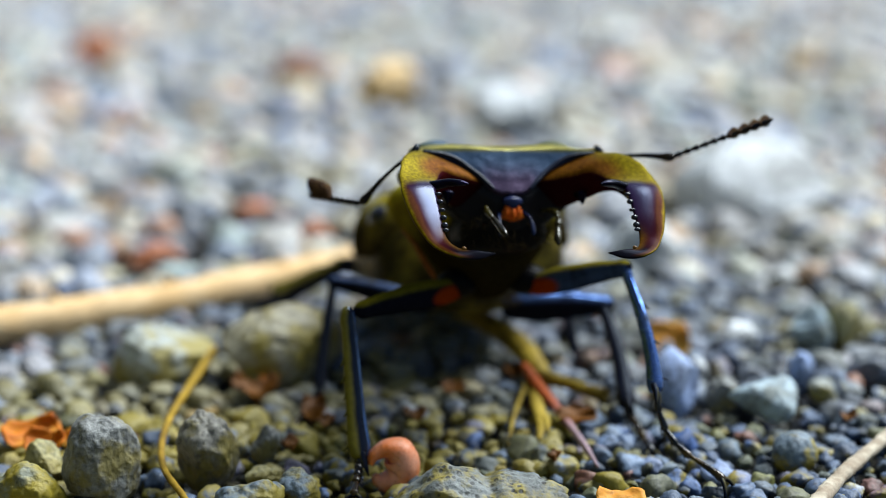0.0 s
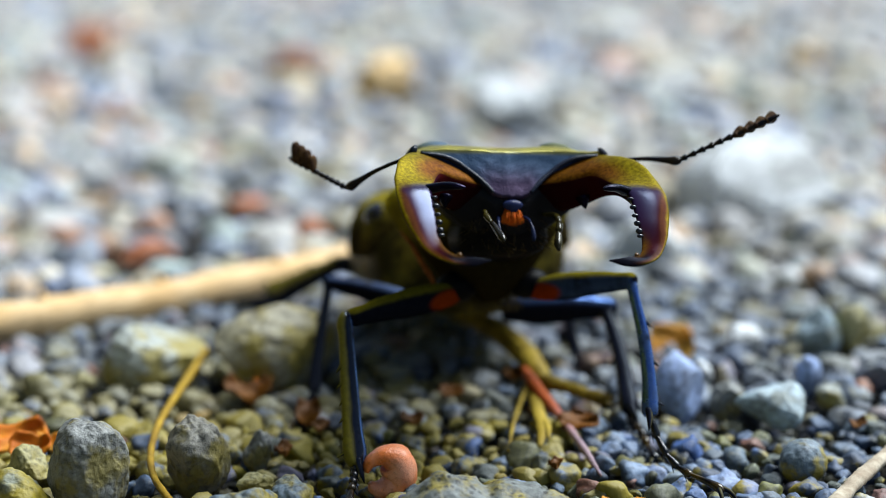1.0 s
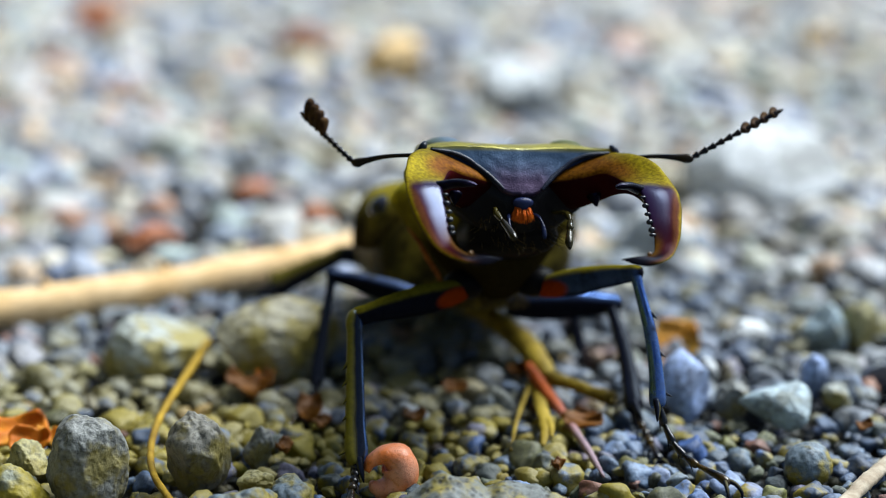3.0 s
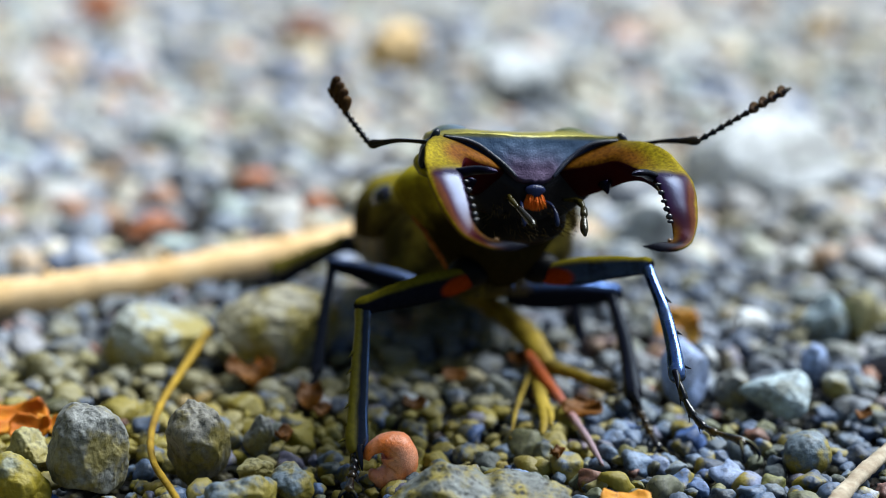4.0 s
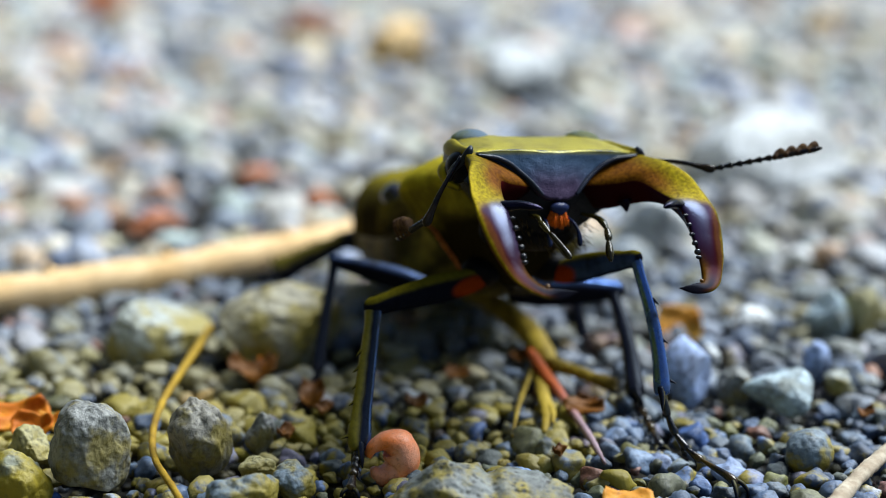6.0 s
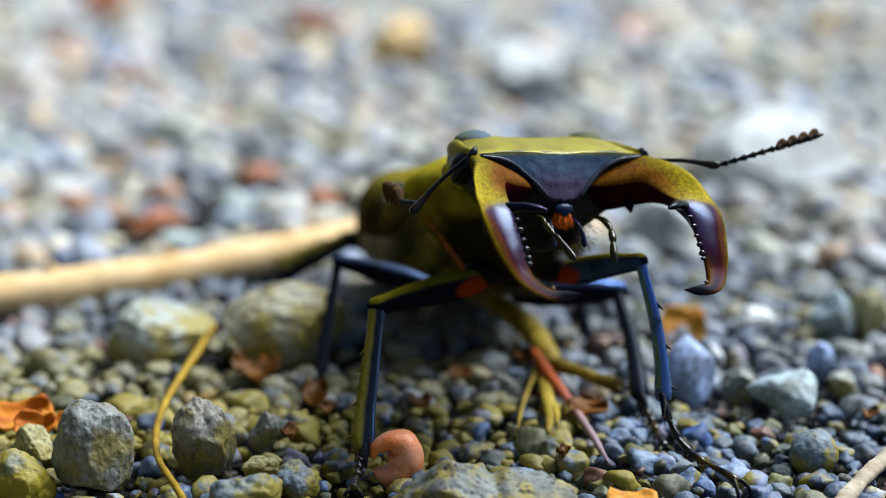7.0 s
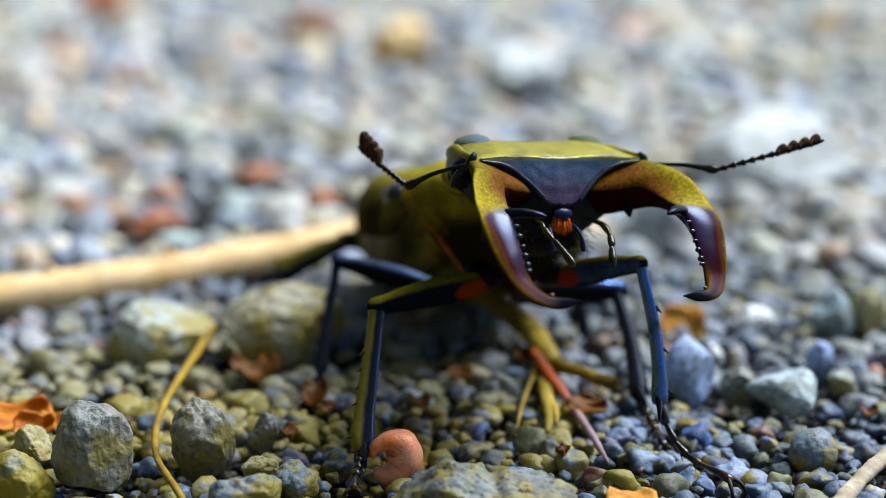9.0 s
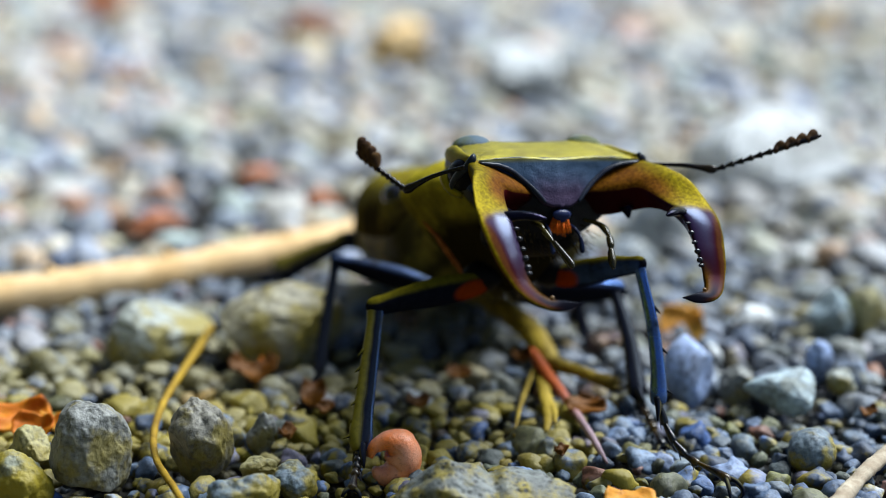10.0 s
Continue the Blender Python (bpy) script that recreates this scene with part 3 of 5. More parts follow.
single_stone("large tan-grey boulder-like stone behind the beetle", -14.2, 140.8, 11.0, 7.6, 8.0, M_TAN, 12, 20, 0.14, cuts=4, lump=0.09)
single_stone("pale lumpy stone half buried in gravel", -25.4, 141.5, 8.8, 6.4, 7.0, M_PALE, 14, 50, 0.2, cuts=4, lump=0.12)
single_stone("large white quartz stone", 42.5, 210.0, 20.0, 12.0, 13.0, M_WHITE, 23, 15, 0.2, cuts=3, lump=0.10, tip=-14)
single_stone("white stone far back on the gravel", 13.2, 279.0, 18.0, 12.0, 12.0, M_WHITE, 24, 70, 0.15)
single_stone("pale orange stone far back on the gravel", -7.6, 306.0, 12.0, 11.0, 10.0, M_ORANGE, 25, 30, 0.15)
single_stone("rust-red stone far back on the gravel", -27.0, 333.0, 10.0, 10.0, 8.0, M_RUST, 27, 0, 0.15)
single_stone("small rust-red stone on the gravel", -24.4, 211.0, 4.6, 3.4, 4.0, M_RUST, 28, 0, 0.15)
single_stone("flat blue-grey stone standing on edge", 20.7, 131.2, 4.8, 5.8, 2.4, M_BLUE, 31, 10, 0.12, cuts=5, lump=0.06, tip=-24, grit=0.0, foot=0.4)
single_stone("pointed pale green-grey stone", 27.9, 127.8, 5.6, 5.0, 2.6, M_MINT, 34, -14, 0.15, cuts=9, lump=0.04, tip=-34, grit=0.0, wedge=0.72)
single_stone("rounded blue-grey stone in the gravel", 27.8, 116.0, 3.6, 3.2, 3.2, M_SLATE, 37, 60, 0.15, cuts=2, lump=0.08, grit=0.0)
single_stone("small ochre stone beside a leaf scrap", -30.6, 115.6, 3.2, 3.6, 3.2, M_OCHRE, 40, 0, 0.15)
single_stone("pale grey stone behind the beetle", 23.6, 178.0, 8.4, 7.0, 7.0, M_WHITE, 43, 0, 0.15)
single_stone("low olive stone with lichen film", -30.6, 110.0, 4.6, 4.4, 4.0, M_MOSSY, 46, 20, 0.3, cuts=4)
single_stone("small blue-grey gravel stone", -13.9, 107.4, 4.8, 3.6, 3.6, M_SLATE, 47, 35, 0.2, cuts=4)
single_stone("dark blue-grey gravel stone with ochre film", -10.6, 110.8, 3.5, 2.8, 3.0, M_SLATE, 50, 80, 0.2, cuts=5)
single_stone("oblong olive pebble lying flat", -13.6, 114.2, 2.8, 1.5, 1.6, M_OCHRE, 52, 5, 0.1, cuts=2)
single_stone("small upright pointed grey stone", -13.8, 119.2, 2.1, 3.2, 1.8, M_GREY, 53, 0, 0.1, cuts=9)
single_stone("white rounded stone in blue-grey gravel", 29.1, 147.8, 3.6, 3.0, 3.2, M_WHITE, 61, 0, 0.12, cuts=3)
single_stone("tall pale blue-grey stone", 36.2, 147.2, 3.6, 4.6, 3.0, M_MINT, 62, 15, 0.12, cuts=4)
single_stone("tall ochre-sided stone in the gravel", 39.6, 148.6, 3.4, 4.8, 3.2, M_OCHRE, 63, 60, 0.12, cuts=4)
single_stone("small pale pinkish stone", 23.6, 138.0, 1.9, 2.4, 1.8, M_WHITE, 64, 0, 0.12, cuts=3)
single_stone("smooth grey gravel stone", 24.6, 130.4, 2.8, 3.0, 2.6, M_GREY, 65, 30, 0.12, cuts=3)
single_stone("oblong blue-grey gravel stone", 32.6, 135.6, 2.2, 3.6, 2.0, M_BLUE, 66, 20, 0.1, cuts=3)
single_stone("slanting pale grey gravel stone", 33.8, 132.2, 2.6, 2.0, 1.8, M_PALE, 67, -30, 0.1, cuts=3)
single_stone("brown stone far back on the gravel", -75.0, 372.0, 12.0, 11.0, 9.0, M_RUST, 68, 0, 0.15)
single_stone("pale blue-white stone far back", 44.5, 380.0, 17.0, 11.0, 12.0, M_WHITE, 69, 40, 0.15)
single_stone("orange-brown stone far back", 82.0, 353.0, 9.0, 6.0, 8.0, M_ORANGE, 70, 10, 0.15)
single_stone("rust stone just behind the stick", -14.9, 196.0, 4.4, 3.6, 4.0, M_RUST, 71, 10, 0.15)
single_stone("low rust stone behind the stick", -33.4, 187.0, 6.0, 2.6, 4.0, M_RUST, 72, 10, 0.15)

rng = np.random.default_rng(5)
FINE = [rock_shape(100 + i, 3, 6, 0.3) for i in range(14)]
MEDIUM = [rock_shape(200 + i, 2, 6) for i in range(10)]
COARSE = [rock_shape(300 + i, 2, 6) for i in range(8)]


def free(x, y, r):
    return all((x - a) ** 2 + (y - b) ** 2 > (c + 0.6 * r) ** 2 for a, b, c in KEEP)


def sizes_for(rng, n, lo, hi):
    return lo + (hi - lo) * rng.beta(1.3, 3.2, n)


# the 300 nearest pebbles are pieces of their own, the rest is joined
shared = []
for i in range(14):
    me = bpy.data.meshes.new("pebble")
    v, f = rock_shape(100 + i, 3, 6, 0.3)
    me.from_pydata((v * np.array([1, 0.88, 0.7]) * MM).tolist(), [], f.tolist())
    me.polygons.foreach_set("use_smooth", np.ones(len(f), bool))
    me.materials.append(M_PEBBLE)
    shared.append(me)
near, rest = [], []
for x, y in scatter(rng, -80, 80, 84, 175, 1.5):
    s = float(sizes_for(rng, 1, 0.45, 1.9)[0])
    back = min(max((y - 122) / 20, 0), 1)
    if rng.uniform() < 0.45 * back:
        continue
    s *= 1 + 0.45 * back
    if free(x, y, s):
        (near if 104 < y < 124 and abs(x) < 36 and len(near) < 300 and rng.uniform() < 0.9 else rest).append((x, y, s))


# ---- the beetle, in millimetres: x across, y ahead, z up ----
beetle = tagged(new("stag_beetle"), "black and golden-green stag beetle with reddish antler-like jaws on gravel", "beetle")


# the ridge that borders the face plate, from the corner of the brow to the mouth, mm
RIDGE = [(6.9, 0.72, -0.35), (6.2, 0.74, -0.44), (5.2, 0.72, -0.58), (4.2, 0.74, -0.96), (3.4, 0.82, -1.5), (2.6, 1.07, -2.1), (1.95, 1.37, -2.7), (1.45, 1.62, -3.2)]


def build_face(head):
    """The sunken plate between crown and mouth: a grid from the brow's edge down to the ridges and the mouth's rim."""
    n, m = 61, 25
    side = spline(RIDGE, 24)
    low = np.vstack([side * np.array([-1, 1, 1]), [(-0.9, 1.78, -3.52), (-0.35, 1.85, -3.45), (0, 1.88, -3.6), (0.35, 1.85, -3.45), (0.9, 1.78, -3.52)], side[::-1]])
    low = spline(low, n)
    bm = bmesh.new()
    front, rear = [], []
    for i, b in enumerate(low):
        x = b[0] * 0.45 + 6.9 * (2 * i / (n - 1) - 1) * 0.55
        top = np.array([x, 0.40 + 0.35 * (x / 6.9) ** 2, -0.10 - 0.06 * math.cos(x * 0.9)])
        f, r = [], []
        for j in range(m):
            v = j / (m - 1)
            p = top + (b - top) * v
            deep = np.linalg.norm(b - top) / 3.6
            p[1] -= 0.08 * deep * math.sin(math.pi * v ** 0.8) - 0.05 * noise.noise(Vector(p) * 1.6)
            p[2] += 0.06 * noise.noise(Vector(p) * 1.1)
            f.append(bm.verts.new(p))
            r.append(bm.verts.new(p + np.array([0, -0.5, -0.35])))
        front.append(f)
        rear.append(r)
    for g in (front, rear):
        for i in range(n - 1):
            for j in range(m - 1):
                bm.faces.new((g[i][j], g[i + 1][j], g[i + 1][j + 1], g[i][j + 1]))
    ring = [(i, 0) for i in range(n)] + [(n - 1, j) for j in range(1, m)] + [(i, m - 1) for i in range(n - 2, -1, -1)] + [(0, j) for j in range(m - 2, 0, -1)]
    for p, q in zip(ring, ring[1:] + ring[:1]):
        bm.faces.new((front[p[0]][p[1]], front[q[0]][q[1]], rear[q[0]][q[1]], rear[p[0]][p[1]]))
    part("face_plate", bm, M_FACE, head, "blue-black to violet grained face plate")


def build_head():
    bm = bmesh.new()
    loft(bm, [(-6.6, 0, 5.2, -1.6, -6.4, -3.5), (-5.6, 0, 6.4, -0.5, -7.2, -2.4), (-4.2, 0, 7.0, 0.02, -7.6, -1.6), (-2.4, 0, 7.35, 0.10, -7.6, -1.2), (-0.9, 0, 7.5, 0.06, -7.4, -1.0), (0.0, 0, 7.45, 0.0, -7.2, -1.0),
              (0.32, 0, 7.2, -0.16, -7.0, -1.3), (0.5, 0, 6.2, -0.9, -6.8, -2.2), (0.72, 0, 4.4, -1.9, -6.6, -3.2), (1.0, 0, 3.0, -2.8, -6.2, -4.0), (1.4, 0, 1.6, -3.7, -5.4, -4.6)],
         n=64, k=72, power=3.4)
    for v in bm.verts:
        if v.co.z < -2.4:
            v.co.x *= max(0.4, 1 + 0.13 * (v.co.z + 2.4))
        if v.co.z > -0.6:
            # low swells of the crown towards its back corners and a dip between them
            v.co.z += 0.16 * math.exp(-((abs(v.co.x) - 5.0) / 1.6) ** 2 - ((v.co.y + 3.6) / 2.0) ** 2) - 0.12 * math.exp(-(v.co.x / 2.2) ** 2)
        v.co += Vector((0, 0, 0.05 * noise.noise(v.co * 1.7)))
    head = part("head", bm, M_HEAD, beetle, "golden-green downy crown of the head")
    build_face(head)
    for s in (-1, 1):
        bm = bmesh.new()
        width = (0.12, 0.17, 0.19, 0.20, 0.20, 0.20, 0.19, 0.13)
        tube(bm, [(s * x, y + 0.06, z, w, w * 0.9) for (x, y, z), w in zip(RIDGE, width)], 40, 12)
        part("brow_ridge", bm, M_RIDGE, head)
        bm = bmesh.new()
        blob(bm, (s * 5.05, -4.3, -0.3), (1.5, 1.3, 0.72), 4, Euler((0.1, s * 0.12, 0)).to_matrix())
        part("crown_bump", bm, M_CROWN, head)
        bm = bmesh.new()
        tube(bm, [(s * 6.3, -5.0, -1.2, 0.5, 0.6), (s * 6.75, -3.6, -0.9, 0.55, 0.75), (s * 7.1, -2.0, -0.7, 0.4, 0.6), (s * 7.3, -0.7, -0.4, 0.26, 0.36), (s * 7.4, 0.0, -0.2, 0.14, 0.2)], 30, 14)
        part("cheek_ridge", bm, M_CHEEK, head)
        # the blue-black horn at the brow's corner, running down into the eye's rim
        bm = bmesh.new()
        tube(bm, [(s * 7.2, 0.15, 0.14, 0.12, 0.12), (s * 7.28, 0.3, 0.02, 0.22, 0.24), (s * 7.45, 0.45, -0.2, 0.3, 0.3), (s * 7.7, 0.25, -0.8, 0.3, 0.34), (s * 7.95, -0.3, -1.5, 0.32, 0.4), (s * 8.05, -0.9, -2.3, 0.24, 0.34), (s * 7.9, -1.2, -2.8, 0.1, 0.16)], 34, 14)
        part("brow_horn", bm, M_RIDGE, head, "blue-black horn at the corner of the brow")
        # the black eye under the brow, split by the cheek's rim
        bm = bmesh.new()
        blob(bm, (s * 7.35, -1.1, -1.75), (0.85, 1.55, 1.2), 4, Euler((0.35, 0, 0)).to_matrix())
        part("eye", bm, M_EYE, head, "glossy black eye")
        bm = bmesh.new()
        tube(bm, [(s * 6.9, -3.2, -2.0, 0.5, 0.5), (s * 7.7, -2.6, -2.4, 0.55, 0.6), (s * 7.7, -1.6, -3.0, 0.4, 0.5), (s * 7.2, -0.8, -3.3, 0.2, 0.3)], 20, 12)
        part("cheek_lobe", bm, M_CHEEK, head, "golden lobe behind the eye")
        build_palps(head, s)
    bm = bmesh.new()
    blob(bm, (0, 1.85, -4.15), (0.8, 0.42, 0.42), 4)
    for v in bm.verts:
        v.co.z -= 0.25 * math.exp(-(v.co.x / 0.35) ** 2) * (v.co.z < -4.2)
    part("lip", bm, M_LIP, head, "dark blue glossy lip")
    bm = bmesh.new()
    rng = np.random.default_rng(2)
    for _ in range(260):
        x, d = rng.uniform(-0.7, 0.7), rng.uniform(0.4, 1.0)
        y = rng.uniform(1.3, 2.1)
        cone(bm, (x * 0.7, y, -4.5), (x * 1.15 + rng.uniform(-0.15, 0.15), y + rng.uniform(-0.1, 0.5), -4.75 - d * (1 - 0.3 * abs(x))), 0.05, 0.015, 5, 3)
    part("hair_tuft", bm, M_TUFT, head, "orange tuft of mouth hair")
    bm = bmesh.new()
    loft(bm, [(-3.5, 0, 3.8, -4.5, -9.0, -7), (-1.0, 0, 3.6, -4.4, -8.4, -6.8), (0.0, 0, 3.0, -4.4, -7.8, -6.4), (0.8, 0, 1.9, -4.6, -6.8, -5.8)], 20, 28)
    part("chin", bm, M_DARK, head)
    # short bristles round the mouth
    bm = bmesh.new()
    for _ in range(90):
        x = rng.uniform(-3.4, 3.4)
        a = Vector((x, 0.5 + 0.5 * math.cos(x * 0.5), rng.uniform(-7.6, -5.2)))
        cone(bm, a, a + Vector((rng.uniform(-0.4, 0.4) + x * 0.1, rng.uniform(0.5, 1.3), rng.uniform(-0.7, -0.1))), 0.035, 0.01, 4, 3)
    part("mouth_bristles", bm, M_BRISTLE, head, "thin golden-brown bristles")
    return head


# sections of a jaw in mm: its outer edge, its inner edge and its lower edge
JAW = [((7.29, -0.92, -0.26), (1.85, 0.62, -2.83), (4.05, -0.69, -4.86)), ((7.78, 0.91, -0.38), (2.83, 1.39, -2.53), (4.74, 0.73, -4.57)), ((8.40, 2.56, -0.40), (4.53, 2.26, -2.15), (5.66, 1.92, -4.03)),
       ((9.25, 4.19, -0.82), (5.86, 2.98, -1.77), (6.81, 3.51, -3.31)), ((9.80, 5.90, -1.85), (6.71, 4.78, -2.20), (7.65, 5.20, -3.31)), ((10.02, 7.95, -3.20), (7.39, 7.05, -2.80), (8.16, 6.88, -4.17)),
       ((9.55, 9.81, -5.00), (7.44, 9.05, -4.55), (8.16, 8.84, -5.77)), ((8.62, 11.46, -6.60), (7.37, 10.55, -6.16), (7.64, 10.53, -7.01)), ((7.25, 12.80, -7.35), (6.70, 11.97, -6.90), (6.55, 11.97, -7.61)),
       ((5.61, 12.95, -7.57), (5.44, 12.50, -7.02), (5.32, 12.40, -7.52)), ((4.20, 12.65, -7.28), (4.20, 12.62, -7.22), (4.20, 12.60, -7.27))]


def build_mandible(s):
    n, k = 90, 42
    rows = spline([[v for p in sec for v in p] for sec in JAW], n).reshape(n, 3, 3) * np.array([s, 1, 1])
    rings, around = [], []
    for o, i, l in rows:
        c = (o + i + l) / 3
        ctrl = []
        for p, q, bulge in ((o, i, 0.44), (i, l, 0.25), (l, o, 0.6)):
            m = (p + q) / 2
            ctrl += [p, m + bulge * (m - c)]
        loop = spline([*ctrl[-1:], *ctrl, *ctrl[:2]], 8 * 20 + 1)[20:141]
        at = np.linspace(0, 120, k + 1)[:-1].round().astype(int)
        rings.append(loop[at])
        around.append(at / 120)
    bm = bmesh.new()
    tag, along = bm.verts.layers.float.new("around"), bm.verts.layers.float.new("along")
    for r, (row, vals) in enumerate(zip(add_rings(bm, rings), around)):
        for v, w in zip(row, vals):
            # 0 at the outer edge, 1 at the inner edge over the upper face; -1 at the lower edge over the outer face; 2 on the inner face
            v[tag] = float(3 * w if w <= 1 / 3 else (-3 * (1 - w) if w >= 2 / 3 else 1 + 2 * (3 * w - 1)))
            v[along] = r / (n - 1)
    for v in bm.verts:
        v.co += v.co.normalized() * 0.05 * noise.noise(v.co * 0.9)
    jaw = part("mandible", bm, M_MAND, beetle, "curved golden and wine-red jaw with black tip")
    edge = spline([sec[1] for sec in JAW], 101) * np.array([s, 1, 1])
    bm = bmesh.new()
    root = edge[47]
    tip = np.array([s * 5.1, 8.05, -2.5])
    tube(bm, [(*(root + np.array([s * 1.1, -0.5, -0.35])), 0.5, 0.34), (*(root + np.array([s * 0.35, -0.05, -0.26])), 0.6, 0.4), (*(root * 0.66 + tip * 0.34 + np.array([0, 0.12, 0.02])), 0.44, 0.33),
              (*(root * 0.3 + tip * 0.7 + np.array([0, 0.12, 0.05])), 0.32, 0.26), (*(root * 0.08 + tip * 0.92), 0.17, 0.15), (*tip, 0.04, 0.04)], 30, 16, power=1.9)
    part("tooth", bm, M_TOOTH, jaw, "large blue-black inner tooth")
    bm = bmesh.new()
    cone(bm, (s * 5.35, 2.35, -3.5), (s * 5.45, 2.76, -4.3), 0.6, 0.08, 10)
    part("tooth", bm, M_TOOTH, jaw)
    for i, size in enumerate((0.13, 0.2, 0.16, 0.22, 0.25, 0.16)):
        c = Vector(edge[53 + round(i * 2.9)]) + Vector((-s * 0.16, 0.05, 0))
        bm = bmesh.new()
        blob(bm, c, (0.26, size * 0.8, size * 0.9), 3)
        part("denticle", bm, M_SHOULDER, jaw)
    bm = bmesh.new()
    c = Vector(edge[82]) + Vector((-s * 0.1, 0, 0.06))
    blob(bm, c, (0.17, 0.14, 0.14), 3)
    part("tip_knob", bm, M_KNOB, jaw, "small amber knob at the jaw's hook")
    return jaw


def build_palps(head, s):
    """The long jointed feelers of the mouth; one is stretched ahead, the other hangs."""
    rows = ([(2.1, 1.2, -4.9, 0.14), (2.4, 2.9, -4.6, 0.2), (2.5, 3.6, -4.75, 0.16), (2.5, 3.8, -4.85, 0.26), (2.42, 4.6, -5.15, 0.2), (2.4, 4.9, -5.25, 0.14), (2.35, 5.2, -5.35, 0.24), (2.25, 6.3, -5.75, 0.28), (2.15, 7.3, -6.15, 0.3), (2.12, 7.75, -6.32, 0.12)] if s > 0 else
            [(2.6, 0.9, -4.9, 0.14), (3.1, 2.2, -4.85, 0.2), (3.15, 3.2, -5.0, 0.26), (3.1, 3.9, -5.3, 0.17), (3.05, 4.1, -5.4, 0.26), (2.85, 4.7, -5.75, 0.28), (2.75, 4.9, -5.95, 0.17), (2.7, 5.1, -6.15, 0.26), (2.52, 5.7, -6.75, 0.3), (2.45, 6.1, -7.15, 0.12)])
    bm = bmesh.new()
    tube(bm, [(s * x, y, z, r, r) for x, y, z, r in rows], 60, 10, (1, 0, 0))
    part("palp", bm, M_PALP, head, "thin jointed shiny palp")
    bm = bmesh.new()
    tube(bm, [(s * 0.9, 1.2, -5.0, 0.1, 0.1), (s * 1.15, 2.1, -5.2, 0.15, 0.15), (s * 1.25, 2.7, -5.5, 0.1, 0.1), (s * 1.3, 3.0, -5.9, 0.17, 0.17), (s * 1.3, 3.3, -6.5, 0.2, 0.2), (s * 1.28, 3.4, -6.75, 0.08, 0.08)], 26, 9, (1, 0, 0))
    part("palp", bm, M_LIP, head, "short violet palp")


head = build_head()
JAWS = [build_mandible(s) for s in (-1, 1)]


def build_antenna(fan, long=1.0):
    bm = bmesh.new()
    tube(bm, [(0, -0.3, 0, 0.2, 0.2), (0, 1.0, 0.15, 0.15, 0.15), (0, 2.8, 0.22, 0.17, 0.17), (0, 4.3, 0.08, 0.25, 0.25), (0, 5.0, 0, 0.36, 0.36), (0, 5.4, 0, 0.3, 0.3), (0, 5.6, 0, 0.1, 0.1)], 30, 12)
    scape = part("scape", bm, M_ANT, beetle, "slender black antenna base")
    bm = bmesh.new()
    tube(bm, [(0, 0, 0, 0.12, 0.12), (0, 2, 0, 0.13, 0.13), (0, 4.2, 0, 0.15, 0.15), (0, 6.8, -0.05, 0.2, 0.2), (0, 7.6, 0, 0.1, 0.1)], 20, 9)
    rod = part("flagellum", bm, M_ANT, beetle, "black beaded outer antenna")
    for i in range(6):
        y = 0.25 + i * 0.68
        bm = bmesh.new()
        tube(bm, [(0, y - 0.3, 0, 0.12, 0.12), (0, y + 0.1, 0, 0.2, 0.2), (0, y + 0.34, 0, 0.27, 0.27), (0, y + 0.46, 0, 0.1, 0.1)], 9, 10)
        part("antenna_joint", bm, M_ANT, rod)
    for i, tall in enumerate((0.95 * fan, 1.2 * fan, 1.3 * fan, 1.35 * fan)):
        # flat plates that lean ahead like the teeth of a comb
        y = 4.35 + i * 0.78
        bm = bmesh.new()
        tube(bm, [(0, y - 0.1, -0.2, 0.2, 0.2), (0, y + 0.12, 0.2, 0.36, 0.24), (0, y + 0.34, 0.2 + tall * 0.45, 0.46, 0.27), (0, y + 0.52, 0.2 + tall * 0.85, 0.42, 0.26), (0, y + 0.58, 0.25 + tall, 0.2, 0.14)], 16, 12, (0, 1, 0))
        part("club_plate", bm, M_CLUB, rod, "dark brown felted club plate")
    for ob in (rod, *rod.children):
        for v in ob.data.vertices:
            v.co.y *= long
    return scape, rod


# the comb of one antenna is spread, that of the other nearly closed
ANT_A, ANT_B = build_antenna(0.9, 0.87), build_antenna(0.35, 1.09)

# prothorax: its space starts at the neck, y ahead
bm = bmesh.new()
loft(bm, [(1.6, 0, 4.8, 0.8, -6.0, -1.2), (0.6, 0, 6.4, 1.7, -7.6, -0.8), (-1.5, 0, 7.4, 2.3, -8.6, -0.6), (-4.2, 0, 8.0, 2.8, -8.6, -0.5), (-6.8, 0, 7.9, 2.7, -8.2, -0.6), (-8.4, 0, 6.9, 1.9, -7.0, -0.8), (-9.0, 0, 5.4, 0.9, -5.6, -1.2)], 36, 48, 2.3)
for v in bm.verts:
    if v.co.z < 0:
        v.co.x *= 1 + 0.07 * v.co.z
    v.co.z += 0.12 * noise.noise(v.co * 0.6)
thorax = part("prothorax", bm, M_BACK, beetle, "golden-olive downy prothorax, its colour darkened underneath")
for s in (-1, 1):
    bm = bmesh.new()
    blob(bm, (s * 2.9, -2.0, -7.4), (1.7, 1.5, 1.3), 4)
    part("coxa", bm, M_DARK, thorax)
